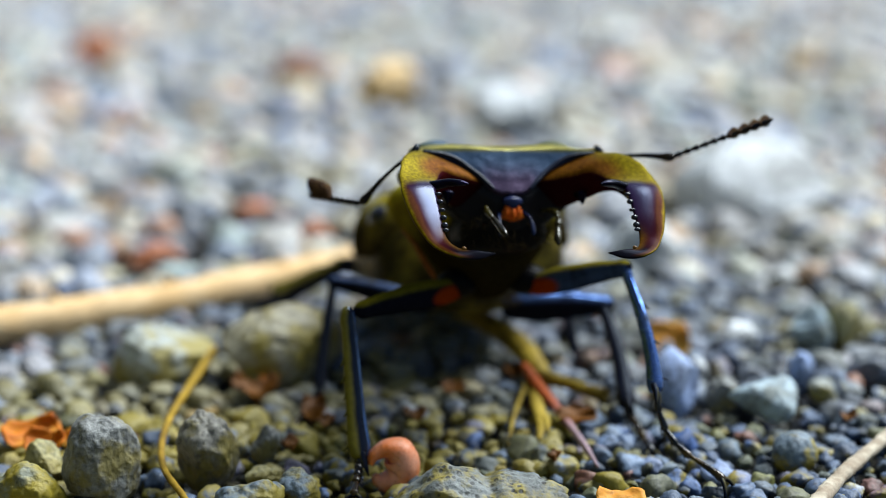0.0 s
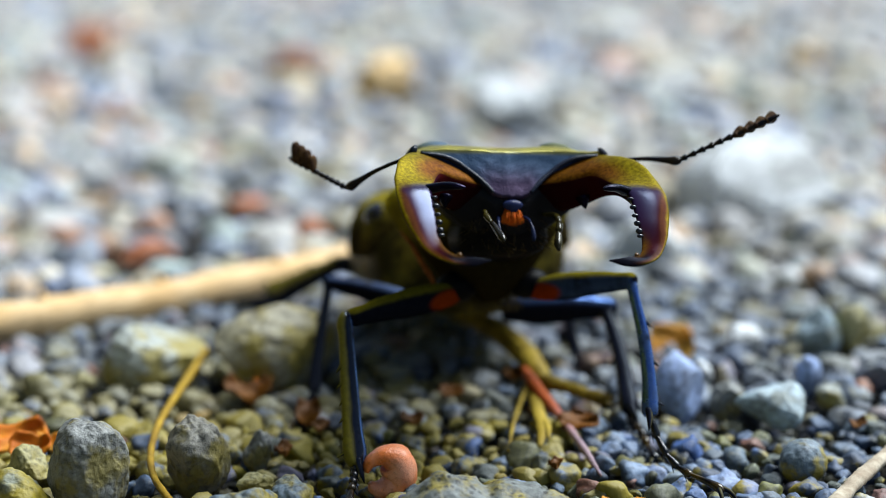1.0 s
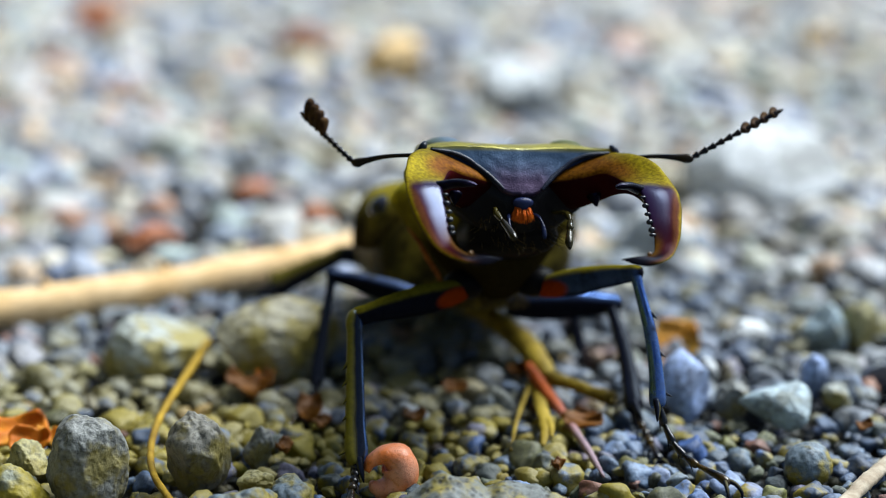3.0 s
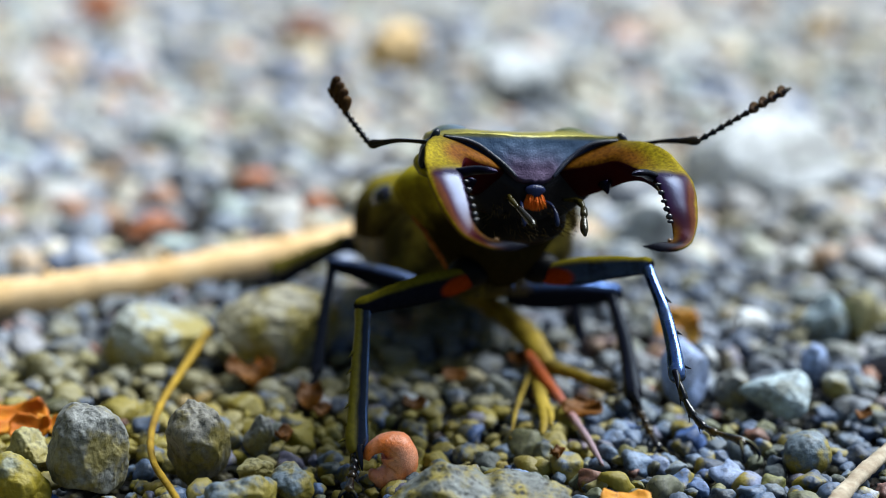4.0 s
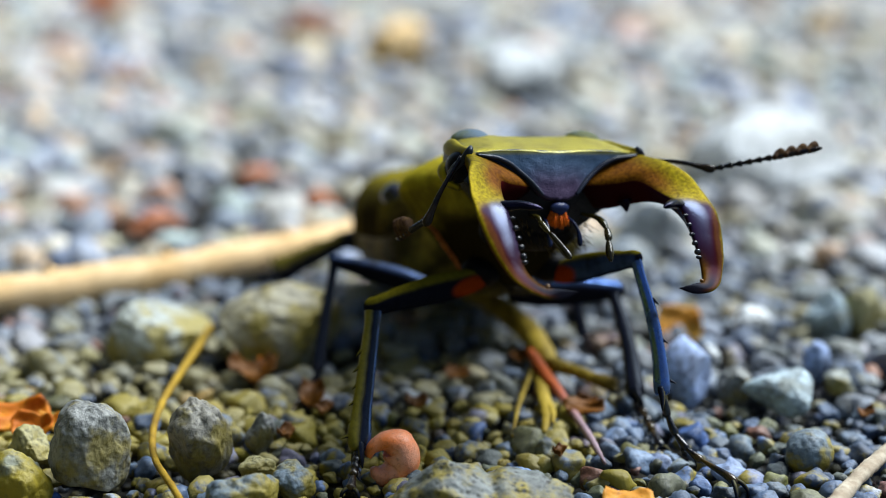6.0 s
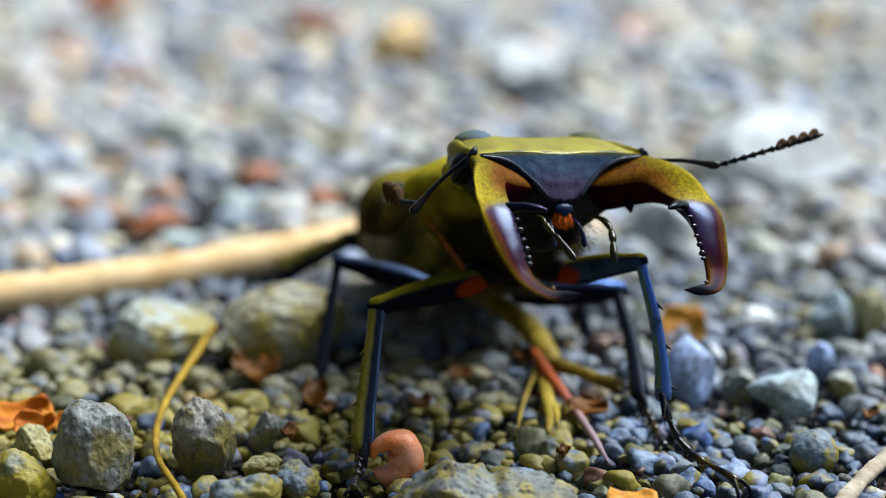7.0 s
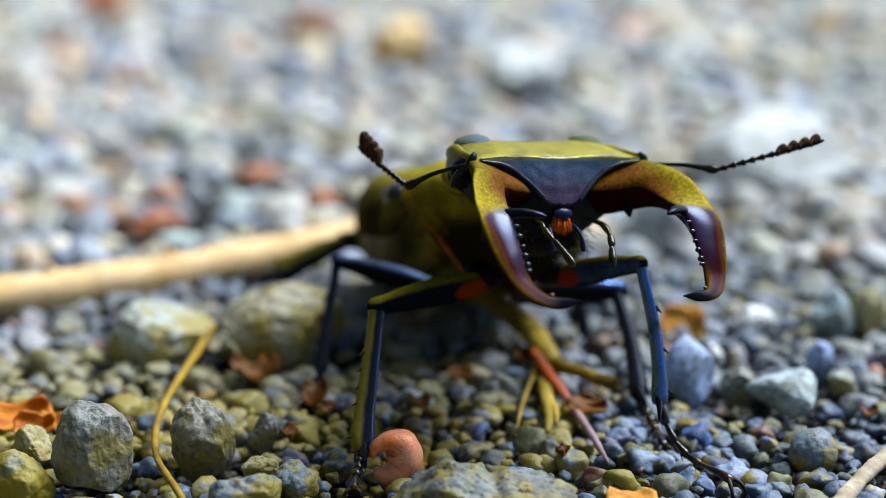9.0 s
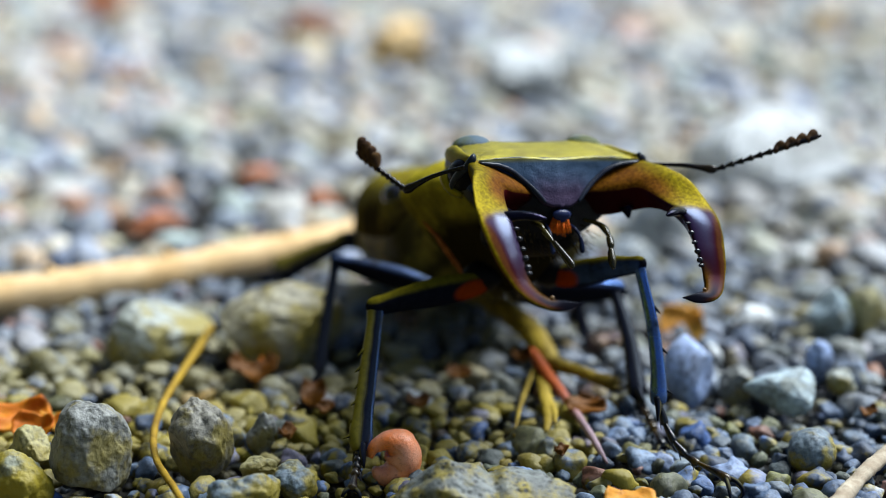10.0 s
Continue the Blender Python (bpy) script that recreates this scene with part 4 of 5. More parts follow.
# the hairy orange margin beside the hip
bm = bmesh.new()
tube(bm, [(7.1, -3.0, -2.6, 0.08, 0.08), (6.4, -2.2, -3.8, 0.14, 0.18), (5.8, -1.3, -5.3, 0.18, 0.22), (5.1, -0.9, -6.7, 0.18, 0.22), (4.8, -1.1, -7.8, 0.1, 0.1)], 26, 10, rough=0.12, seed=4)
part("margin_fringe", bm, M_FRINGE, thorax, "orange hairy margin")
bm = bmesh.new()
rng = np.random.default_rng(21)
for _ in range(260):
    x, y = rng.uniform(-5.0, 5.0), rng.uniform(-8.0, -2.5)
    a = Vector((x, y, -8.2 + 0.05 * x * x))
    cone(bm, a, a + Vector((rng.uniform(-0.6, 0.6), rng.uniform(-0.2, 0.8), rng.uniform(-1.5, -0.6))), 0.05, 0.012, 4, 3)
part("belly_hair", bm, M_BRISTLE, thorax, "golden-brown hair under the chest")

# hind body: its space starts at the middle of the abdomen, y ahead
bm = bmesh.new()
loft(bm, [(13.2, 0, 6.2, 3.6, -4.6, 0), (12.2, 0, 8.2, 4.7, -5.0, 0), (8.0, 0, 9.2, 5.6, -4.9, 0), (0, 0, 9.5, 5.8, -4.6, 0), (-9, 0, 8.4, 5.0, -4.8, 0), (-15, 0, 5.6, 3.4, -3.4, 0), (-17.6, 0, 2.2, 1.2, -1.4, 0)], 44, 48, 2.3)
abdomen = part("abdomen", bm, M_BELLY, beetle, "brown-olive abdomen")
for s in (-1, 1):
    bm = bmesh.new()
    loft(bm, [(12.6, s * 3.6, 3.4, 4.6, 2.6, 3.0), (11.6, s * 4.4, 4.6, 5.6, 0.4, 1.6), (8, s * 4.75, 4.9, 6.3, 0.0, 1.0), (0, s * 4.9, 5.0, 6.5, 0.0, 1.0), (-9, s * 4.3, 4.4, 5.8, 0.0, 1.0), (-15, s * 2.9, 2.9, 4.0, 0.2, 1.0), (-17.8, s * 1.0, 0.9, 1.6, 0.2, 0.8)], 40, 28, 2.6)
    part("wing_case", bm, M_ELYTRA, abdomen, "smooth golden-brown wing case")
    # the polished black shoulder of the wing case
    bm = bmesh.new()
    blob(bm, (s * 7.7, 10.5, 3.95), (1.4, 1.7, 1.3), 4)
    part("shoulder", bm, M_SHOULDER, abdomen, "polished black shoulder knob")


# ---- legs ----
def build_leg(fem, tib, tar, thick=1.0, spines=5, patch=False, sag=0.0, shin=None, thigh=None, bow=0.0, flat=1.0):
    """Thigh, shin and foot, each along its own y; bow bends the shin outwards, flat widens it."""
    bm = bmesh.new()
    r = thick
    tube(bm, [(0, -0.6, 0, 0.6 * r, 0.7 * r), (0, 0.1 * fem, 0, 0.82 * r, 0.98 * r), (0, 0.35 * fem, 0.05, 0.9 * r, 1.14 * r), (0, 0.7 * fem, 0.08, 0.76 * r, 0.94 * r), (0, 0.9 * fem, 0.02, 0.64 * r, 0.74 * r),
              (0, fem, 0, 0.66 * r, 0.7 * r), (0, fem + 0.42 * r, -0.05, 0.52 * r, 0.52 * r), (0, fem + 0.66 * r, -0.1, 0.2 * r, 0.2 * r)], 44, 18, power=2.2)
    femur = part("femur", bm, thigh or (M_FEMUR if patch else M_LEG), beetle, "black thigh with an orange patch" if patch else "")
    bm = bmesh.new()
    arch = lambda u: bow * math.sin(math.pi * u)
    tube(bm, [(0, -0.5 * r, -0.1, 0.28 * r, 0.28 * r), (0, -0.1 * r, 0, 0.52 * r, 0.5 * r), (0, 0.05 * tib, arch(0.05) + 0.03, 0.5 * r, 0.48 * r * flat), (0, 0.14 * tib, arch(0.14), 0.42 * r, 0.44 * r * flat), (0, 0.45 * tib, arch(0.45) + 0.05, 0.44 * r, 0.52 * r * flat),
              (0, 0.75 * tib, arch(0.75) + 0.08, 0.5 * r, 0.58 * r * flat), (0, 0.92 * tib, arch(0.92) + 0.06, 0.62 * r, 0.68 * r * flat), (0, tib, 0.02, 0.6 * r, 0.62 * r), (0, tib + 0.25, 0, 0.25 * r, 0.25 * r)], 48, 14, power=2.3)
    tibia = part("tibia", bm, shin or M_LEG, beetle)
    for i in range(spines):
        u = 0.35 + 0.58 * i / max(spines - 1, 1)
        y, z = tib * u, arch(u) + 0.42 * r * flat
        bm = bmesh.new()
        cone(bm, (0, y - 0.25, z), (0, y + 0.3, z + (0.42 + 0.3 * (i == spines - 1) + 0.1 * (i % 2)) * r), 0.2 * r, 0.03, 7)
        part("spine", bm, M_HIND if shin is M_TIBIA else M_LEG, tibia)
    for s in (-1, 1):
        bm = bmesh.new()
        tube(bm, [(s * 0.4 * r, tib - 0.3, 0, 0.3 * r, 0.3 * r), (s * 0.68 * r, tib + 0.5 * r, 0.02, 0.24 * r, 0.24 * r), (s * 0.85 * r, tib + 1.1 * r, -0.06, 0.15 * r, 0.15 * r), (s * 0.85 * r, tib + 1.55 * r, -0.16, 0.03, 0.03)], 14, 8)
        part("spur", bm, M_LEG, tibia)
    n = 4
    seg = tar * 0.58 / n
    dip = lambda y: -sag * math.sin(math.pi * min(max(y / (0.9 * tar), 0), 1)) * (1.35 - y / tar)
    bm = bmesh.new()
    tube(bm, [(0, n * seg - 0.15, dip(n * seg), 0.15 * r, 0.15 * r), (0, tar * 0.68, dip(tar * 0.68) + 0.08, 0.23 * r, 0.23 * r), (0, tar * 0.8, dip(tar * 0.8) + 0.1, 0.31 * r, 0.31 * r), (0, tar * 0.87, dip(tar * 0.87) + 0.07, 0.38 * r, 0.36 * r), (0, tar * 0.91, 0.03, 0.18 * r, 0.18 * r)], 18, 10)
    tarsus = part("tarsus", bm, M_TARSUS, beetle, "thin jointed dark foot")
    for i in range(n):
        y = i * seg
        bm = bmesh.new()
        tube(bm, [(0, y - 0.14, dip(y - 0.14), 0.16 * r, 0.16 * r), (0, y + 0.25 * seg, dip(y + 0.25 * seg) + 0.03, 0.24 * r, 0.24 * r), (0, y + 0.8 * seg, dip(y + 0.8 * seg) + 0.02, 0.33 * r, 0.33 * r), (0, y + seg, dip(y + seg) - 0.04, 0.26 * r, 0.26 * r), (0, y + seg + 0.1, dip(y + seg) - 0.04, 0.08 * r, 0.08 * r)], 14, 10)
        part("foot_joint", bm, M_TARSUS, tarsus)
        for s in (-1, 1):
            bm = bmesh.new()
            cone(bm, (s * 0.2 * r, y + 0.75 * seg, dip(y + 0.8 * seg) - 0.2 * r), (s * 0.38 * r, y + 1.12 * seg, dip(y + seg) - 0.42 * r), 0.07 * r, 0.015, 6)
            part("foot_spine", bm, M_LEG, tarsus)
    for s in (-1, 1):
        bm = bmesh.new()
        tube(bm, [(s * 0.1, tar * 0.87, 0.05, 0.19, 0.19), (s * 0.42, tar * 0.93, 0.12, 0.17, 0.17), (s * 0.62, tar * 0.99, -0.1, 0.13, 0.13), (s * 0.64, tar * 1.02, -0.5, 0.09, 0.09), (s * 0.55, tar * 1.01, -0.95, 0.02, 0.02)], 18, 8)
        part("claw", bm, M_LEG, tarsus)
    return femur, tibia, tarsus


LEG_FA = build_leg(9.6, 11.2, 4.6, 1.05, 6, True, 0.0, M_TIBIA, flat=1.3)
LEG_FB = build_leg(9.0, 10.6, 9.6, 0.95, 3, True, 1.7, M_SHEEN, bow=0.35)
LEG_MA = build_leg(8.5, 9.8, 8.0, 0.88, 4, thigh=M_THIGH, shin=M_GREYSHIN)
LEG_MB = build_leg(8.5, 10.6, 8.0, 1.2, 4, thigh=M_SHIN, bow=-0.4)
LEG_HA = build_leg(9.6, 7.9, 7.6, 1.4, 7, shin=M_HIND, flat=1.5)
LEG_HB = build_leg(9.0, 9.0, 8.0, 0.9, 3)

# hip, knee, ankle and toe of the legs that stand still, mm
STILL_LEGS = [(LEG_MA, (-1.0, 134.5, 8.6), (-9.1, 137.0, 10.2), (-10.3, 131.0, 2.0), (-12.5, 124.5, 0.2)),
              (LEG_MB, (6.5, 134.0, 8.4), (14.6, 135.0, 8.2), (16.0, 126.2, 1.6), (17.0, 119.5, 0.2)),
              (LEG_HA, (-0.6, 153.4, 5.3), (-9.2, 158.0, 6.7), (-16.3, 157.0, 3.35), (-22.3, 161.0, 1.7)),
              (LEG_HB, (4.0, 152.0, 6.5), (11.6, 148.0, 9.0), (13.0, 143.5, 1.6), (17.0, 149.0, 0.4))]


# ---- plants and litter ----
bm = bmesh.new()
tube(bm, [(-75, 140.5, 1.6, 2.15, 2.15), (-46, 152.5, 1.8, 2.08, 2.08), (-36, 157.5, 1.9, 2.02, 2.02), (-27, 163, 1.9, 1.98, 1.98), (-18, 169.5, 2.0, 1.9, 1.9), (-9, 177, 2.1, 1.8, 1.8), (-1, 185, 2.1, 1.4, 1.4), (2, 188, 2.1, 0.6, 0.6)], 90, 18, rough=0.025)
for v in bm.verts:
    v.co.z += 0.25 * noise.noise(v.co * 0.35)
stick = tagged(part("stick", bm, M_STICK), "pale peeled dry stick lying on gravel", "stick")
for x, y in ((-27.5, 162.7), (-38, 156.5), (-16, 170.9)):
    bm = bmesh.new()
    cone(bm, (x, y, 2.7), (x - 0.7, y - 0.4, 4.6), 0.9, 0.3, 10)
    part("knot", bm, M_STICK, stick, "stub of a side shoot")

bm = bmesh.new()
tube(bm, [(-20.75, 141.8, 2.7, 0.30, 0.30), (-20.95, 138.5, 2.6, 0.36, 0.36), (-21.8, 130, 2.2, 0.32, 0.32), (-22.2, 124, 2.0, 0.3, 0.3), (-21.9, 118, 1.9, 0.28, 0.28), (-20.9, 113.0, 1.8, 0.26, 0.26), (-19.0, 108.5, 1.6, 0.26, 0.26), (-16.5, 103, 1.0, 0.26, 0.26)], 50, 10, rough=0.05)
tagged(part("plant_stem", bm, M_STEM), "thin curved yellow-brown dry stem", "stem")

bm = bmesh.new()
tube(bm, [(2.2, 157, 2.0, 1.0, 0.9), (4.0, 152, 2.5, 1.1, 0.95), (5.9, 146, 3.0, 1.15, 1.0), (7.9, 140, 2.8, 1.15, 1.0), (8.9, 136, 2.35, 1.0, 0.9), (9.6, 133.5, 2.05, 0.72, 0.7), (11.0, 132, 2.1, 0.5, 0.52), (12.5, 130.5, 2.0, 0.52, 0.52), (13.8, 129.7, 1.8, 0.62, 0.6), (14.4, 129.4, 1.7, 0.5, 0.5)], 70, 14, rough=0.05)
for v in bm.verts:
    v.co.z += 0.12 * noise.noise(v.co * 0.8)
straw = tagged(part("dry_straw", bm, M_STRAW), "split yellow dry straw lying under the beetle", "straw")
# torn fibres and two strands where the straw has split
for x, y, z, dx, dy, dz, r in ((14.2, 129.3, 1.9, 0.8, -0.5, 0.2, 0.22), (14.2, 129.5, 1.5, 0.7, -0.2, -0.2, 0.2), (14.1, 129.3, 2.0, 0.4, -0.5, 0.5, 0.18)):
    bm = bmesh.new()
    cone(bm, (x, y, z), (x + dx, y + dy, z + dz), r, 0.05, 7)
    part("torn_fibre", bm, M_STRAW, straw)
for rows in ([(8.1, 136, 2.0, 0.42, 0.4), (8.3, 133, 1.7, 0.5, 0.4), (8.5, 128, 1.35, 0.55, 0.3), (8.6, 124, 1.05, 0.5, 0.25), (8.1, 120.4, 1.0, 0.16, 0.12)],
             [(8.6, 128, 1.3, 0.3, 0.2), (9.0, 124.5, 1.25, 0.3, 0.2), (8.9, 121.5, 1.3, 0.1, 0.1)],
             [(8.0, 135.5, 2.2, 0.3, 0.3), (7.9, 133, 2.0, 0.24, 0.24), (6.5, 127, 1.0, 0.2, 0.2), (5.6, 120, 0.8, 0.12, 0.12)]):
    bm = bmesh.new()
    tube(bm, rows, 30, 10, rough=0.07)
    part("split_strand", bm, M_STRAW, straw)

bm = bmesh.new()
tube(bm, [(7.8, 135, 2.7, 0.34, 0.34), (8.2, 133, 2.5, 0.5, 0.45), (9.0, 130.5, 1.9, 0.52, 0.45), (9.9, 128, 1.4, 0.42, 0.38), (11.3, 121.5, 0.95, 0.3, 0.3), (11.9, 117.5, 0.85, 0.26, 0.26), (12.3, 114.6, 0.8, 0.1, 0.1)], 44, 10, rough=0.05)
tagged(part("red_stalk", bm, M_STALK), "thin reddish dry stalk under the beetle", "stalk")

bm = bmesh.new()
tube(bm, [(25.3, 103.2, 0.9, 0.66, 0.5), (27.2, 105.9, 1.1, 0.66, 0.5), (30.2, 110.9, 1.2, 0.62, 0.5), (33.8, 116.1, 1.3, 0.58, 0.48), (40, 125, 1.3, 0.5, 0.45)], 60, 14, rough=0.06)
for v in bm.verts:
    v.co.z += 0.18 * noise.noise(v.co * 0.7)
tagged(part("twig", bm, M_BARK), "bleached flattened twig with dark specks", "twig")


def curl_leaf(label, x, y, w, d, h, material, seed, turn=0, tip=0, name="leaf_fragment", category="leaf"):
    """A crumpled scrap of leaf with thickness, curled up at its edges."""
    bm = bmesh.new()
    n = 14
    tops = []
    for side in (0.12, -0.12):
        g = []
        for i in range(n):
            row = []
            for j in range(n):
                u, v = 2 * i / (n - 1) - 1, 2 * j / (n - 1) - 1
                s = math.sqrt(max(0.0, 1 - 0.5 * v * v))
                r = 1 + 0.09 * noise.noise(Vector((u * 2 + seed, v * 2, 0)))
                z = h * (0.55 * u * u + 0.3 * v * v * math.sin(2.2 * u + seed) + 0.3 * noise.noise(Vector((u * 1.5, v * 1.5, seed))))
                row.append(bm.verts.new((u * w / 2 * s * r, v * d / 2 * r, z + side)))
            g.append(row)
        tops.append(g)
    for g in tops:
        for i in range(n - 1):
            for j in range(n - 1):
                bm.faces.new((g[i][j], g[i + 1][j], g[i + 1][j + 1], g[i][j + 1]))
    a, b = tops
    ring = [(i, 0) for i in range(n)] + [(n - 1, j) for j in range(1, n)] + [(i, n - 1) for i in range(n - 2, -1, -1)] + [(0, j) for j in range(n - 2, 0, -1)]
    for p, q in zip(ring, ring[1:] + ring[:1]):
        bm.faces.new((a[p[0]][p[1]], a[q[0]][q[1]], b[q[0]][q[1]], b[p[0]][p[1]]))
    ob = part(name, bm, material)
    ob.matrix_world = pose(x * MM, y * MM, 1.4 * MM, tip, 0, turn)
    return tagged(ob, label, category, "leaf litter")


curl_leaf("crumpled rust-orange leaf scrap", -33.2, 122.4, 4.8, 2.6, 1.5, M_LEAF, 1, 14, 30)
curl_leaf("crumpled orange leaf scrap with a curled edge", -31.4, 119.9, 3.4, 2.2, 1.9, M_LEAF, 8, -8, 35)
curl_leaf("small pale orange leaf flake", -30.6, 121.4, 1.8, 1.4, 0.9, M_LEAF_Y, 9, 25, 25)
curl_leaf("orange-yellow dry leaf scrap leaning on a stone", 22.2, 146.5, 4.2, 3.6, 1.2, M_LEAF_Y, 2, 0, 55)
curl_leaf("yellow-orange leaf scrap in the gravel", 13.0, 106.0, 3.7, 2.2, 0.8, M_LEAF_Y, 3, 15, 20)
curl_leaf("dark brown curled leaf", -16.1, 134.1, 4.2, 2.2, 1.5, M_LEAF_D, 4, 12, 25)
curl_leaf("tiny orange leaf tip on a brown leaf", -15.1, 135.1, 1.3, 1.2, 0.9, M_LEAF, 10, 30, 30)
curl_leaf("small brown chip of bark on gravel", -10.5, 128.0, 2.1, 2.2, 0.9, M_LEAF_D, 5, 0, 40, "bark_chip", "chip")
curl_leaf("rust-brown flake in the gravel", 11.6, 124.5, 3.6, 1.6, 0.8, M_LEAF_D, 6, -35, 15)

for x, y, w, turn, seed in ((-12.0, 119.2, 1.8, 70, 11), (33.9, 123.6, 1.4, 5, 13), (7.0, 137.5, 2.2, 40, 14), (11.9, 126.0, 1.9, -20, 15),
                            (-2.0, 126.2, 2.0, 25, 16), (8.8, 115.4, 1.3, 60, 17), (-9.4, 124.6, 1.6, 45, 19), (1.5, 133.0, 2.2, -15, 20)):
    curl_leaf("tiny rust-brown chip among the gravel", x, y, w, w * 0.6, 0.6, M_LEAF_D, seed, turn, 25, "bark_chip", "chip")

# the fleshy orange seed husk at the front foot
bm = bmesh.new()
tube(bm, [(-2.0, -0.5, 0.5, 0.3, 0.5), (-1.5, -0.2, 1.3, 0.6, 0.9), (-0.4, 0.0, 1.75, 0.9, 1.3), (0.8, 0.1, 1.3, 1.5, 1.7), (1.1, 0.0, 0.1, 1.7, 1.8), (0.7, -0.2, -1.0, 1.5, 1.5), (-0.4, -0.4, -1.3, 1.15, 1.2), (-1.2, -0.5, -1.0, 0.7, 0.8), (-1.6, -0.5, -0.5, 0.2, 0.3)], 40, 20, (0, 1, 0))
for v in bm.verts:
    v.co += v.co.normalized() * 0.12 * noise.noise(v.co * 0.9)
seed_husk = tagged(part("seed_husk", bm, M_SEED), "curled orange-pink seed husk on gravel", "seed")
seed_husk.matrix_world = pose(-3.75 * MM, 114.0 * MM, 1.35 * MM, 0, 0, 10) @ Matrix.Scale(0.82, 4)

# ---- the gravel's joined stones and the nearest single pebbles ----
lift = lambda x, y, s: 0.35 * s - 0.5 + 0.5 * noise.noise(Vector((x * 0.12, y * 0.12, 0)))
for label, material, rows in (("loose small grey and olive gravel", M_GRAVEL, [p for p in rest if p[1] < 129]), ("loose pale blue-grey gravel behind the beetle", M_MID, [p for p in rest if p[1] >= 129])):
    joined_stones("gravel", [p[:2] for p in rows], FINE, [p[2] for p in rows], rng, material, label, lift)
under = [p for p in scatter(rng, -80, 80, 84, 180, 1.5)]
joined_stones("fine_gravel", under, MEDIUM, sizes_for(rng, len(under), 0.5, 1.0), rng, M_GAP_SHADE, "grit darkened as the shade between the gravel", lambda x, y, s: -1.9 - 0.4 * (y < 126))
mid = [p for p in scatter(rng, -130, 130, 172, 300, 3.5) if free(*p, 2)]
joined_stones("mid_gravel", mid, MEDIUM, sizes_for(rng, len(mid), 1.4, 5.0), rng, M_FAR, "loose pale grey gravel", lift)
far = [p for p in scatter(rng, -290, 290, 296, 800, 5.8) if free(*p, 4)]
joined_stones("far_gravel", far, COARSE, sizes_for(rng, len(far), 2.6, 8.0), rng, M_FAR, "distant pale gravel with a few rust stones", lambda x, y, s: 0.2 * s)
for x, y, s in near:
    peb = new("pebble", shared[int(rng.integers(14))])
    peb.parent = ground
    m = Matrix(random_turn(rng).tolist()).to_4x4()
    peb.matrix_basis = Matrix.Translation(Vector((x, y, lift(x, y, s))) * MM) @ m @ Matrix.Diagonal((s, s * rng.uniform(0.8, 1.1), s * rng.uniform(0.85, 1.1), 1))


# ---- what moves ----
HEAD = [  # seconds, place in mm, turn to the side, nose down, lean
    (0, 5.74, 122.30, 24.62, 12.8, -7.8, -3.4),
    (0.5, 5.70, 122.30, 24.35, 11.8, -7.6, -3.3),
    (1, 5.68, 122.30, 24.32, 11.7, -7.7, -3.4),
    (1.5, 5.27, 122.30, 24.92, 10.3, -10.9, -2.9),
    (2, 5.45, 122.30, 24.70, 10.1, -10.1, -2.7),
    (2.5, 5.72, 122.30, 24.30, 10.7, -8.4, -3.2),
    (3.8, 6.62, 122.30, 24.42, 15.3, -8.5, -4.1),
    (4, 6.86, 122.30, 24.45, 16.6, -8.4, -4.4),
    (4.2, 7.20, 122.30, 24.32, 18.7, -6.2, -4.7),
    (4.4, 8.08, 122.30, 24.01, 24.0, -0.8, -5.4),
    (4.5, 8.24, 122.30, 23.95, 25.1, 0.1, -5.6),
    (5, 8.52, 122.30, 23.52, 25.9, 1.8, -5.9),
    (5.5, 8.62, 122.30, 23.26, 25.5, 2.5, -5.5),
    (7, 8.59, 122.30, 23.06, 25.8, 2.9, -5.2),
    (7.5, 8.59, 122.30, 22.95, 26.1, 3.1, -5.3),
    (8, 8.65, 122.30, 22.79, 25.9, 3.4, -5.1),
    (8.5, 8.67, 122.30, 22.75, 25.9, 3.6, -5.2),
    (9, 8.64, 122.30, 22.67, 25.9, 3.7, -5.1),
    (9.5, 8.65, 122.30, 22.61, 26.4, 3.8, -4.9),
    (10, 8.69, 122.30, 22.54, 26.3, 4.2, -4.9),
]
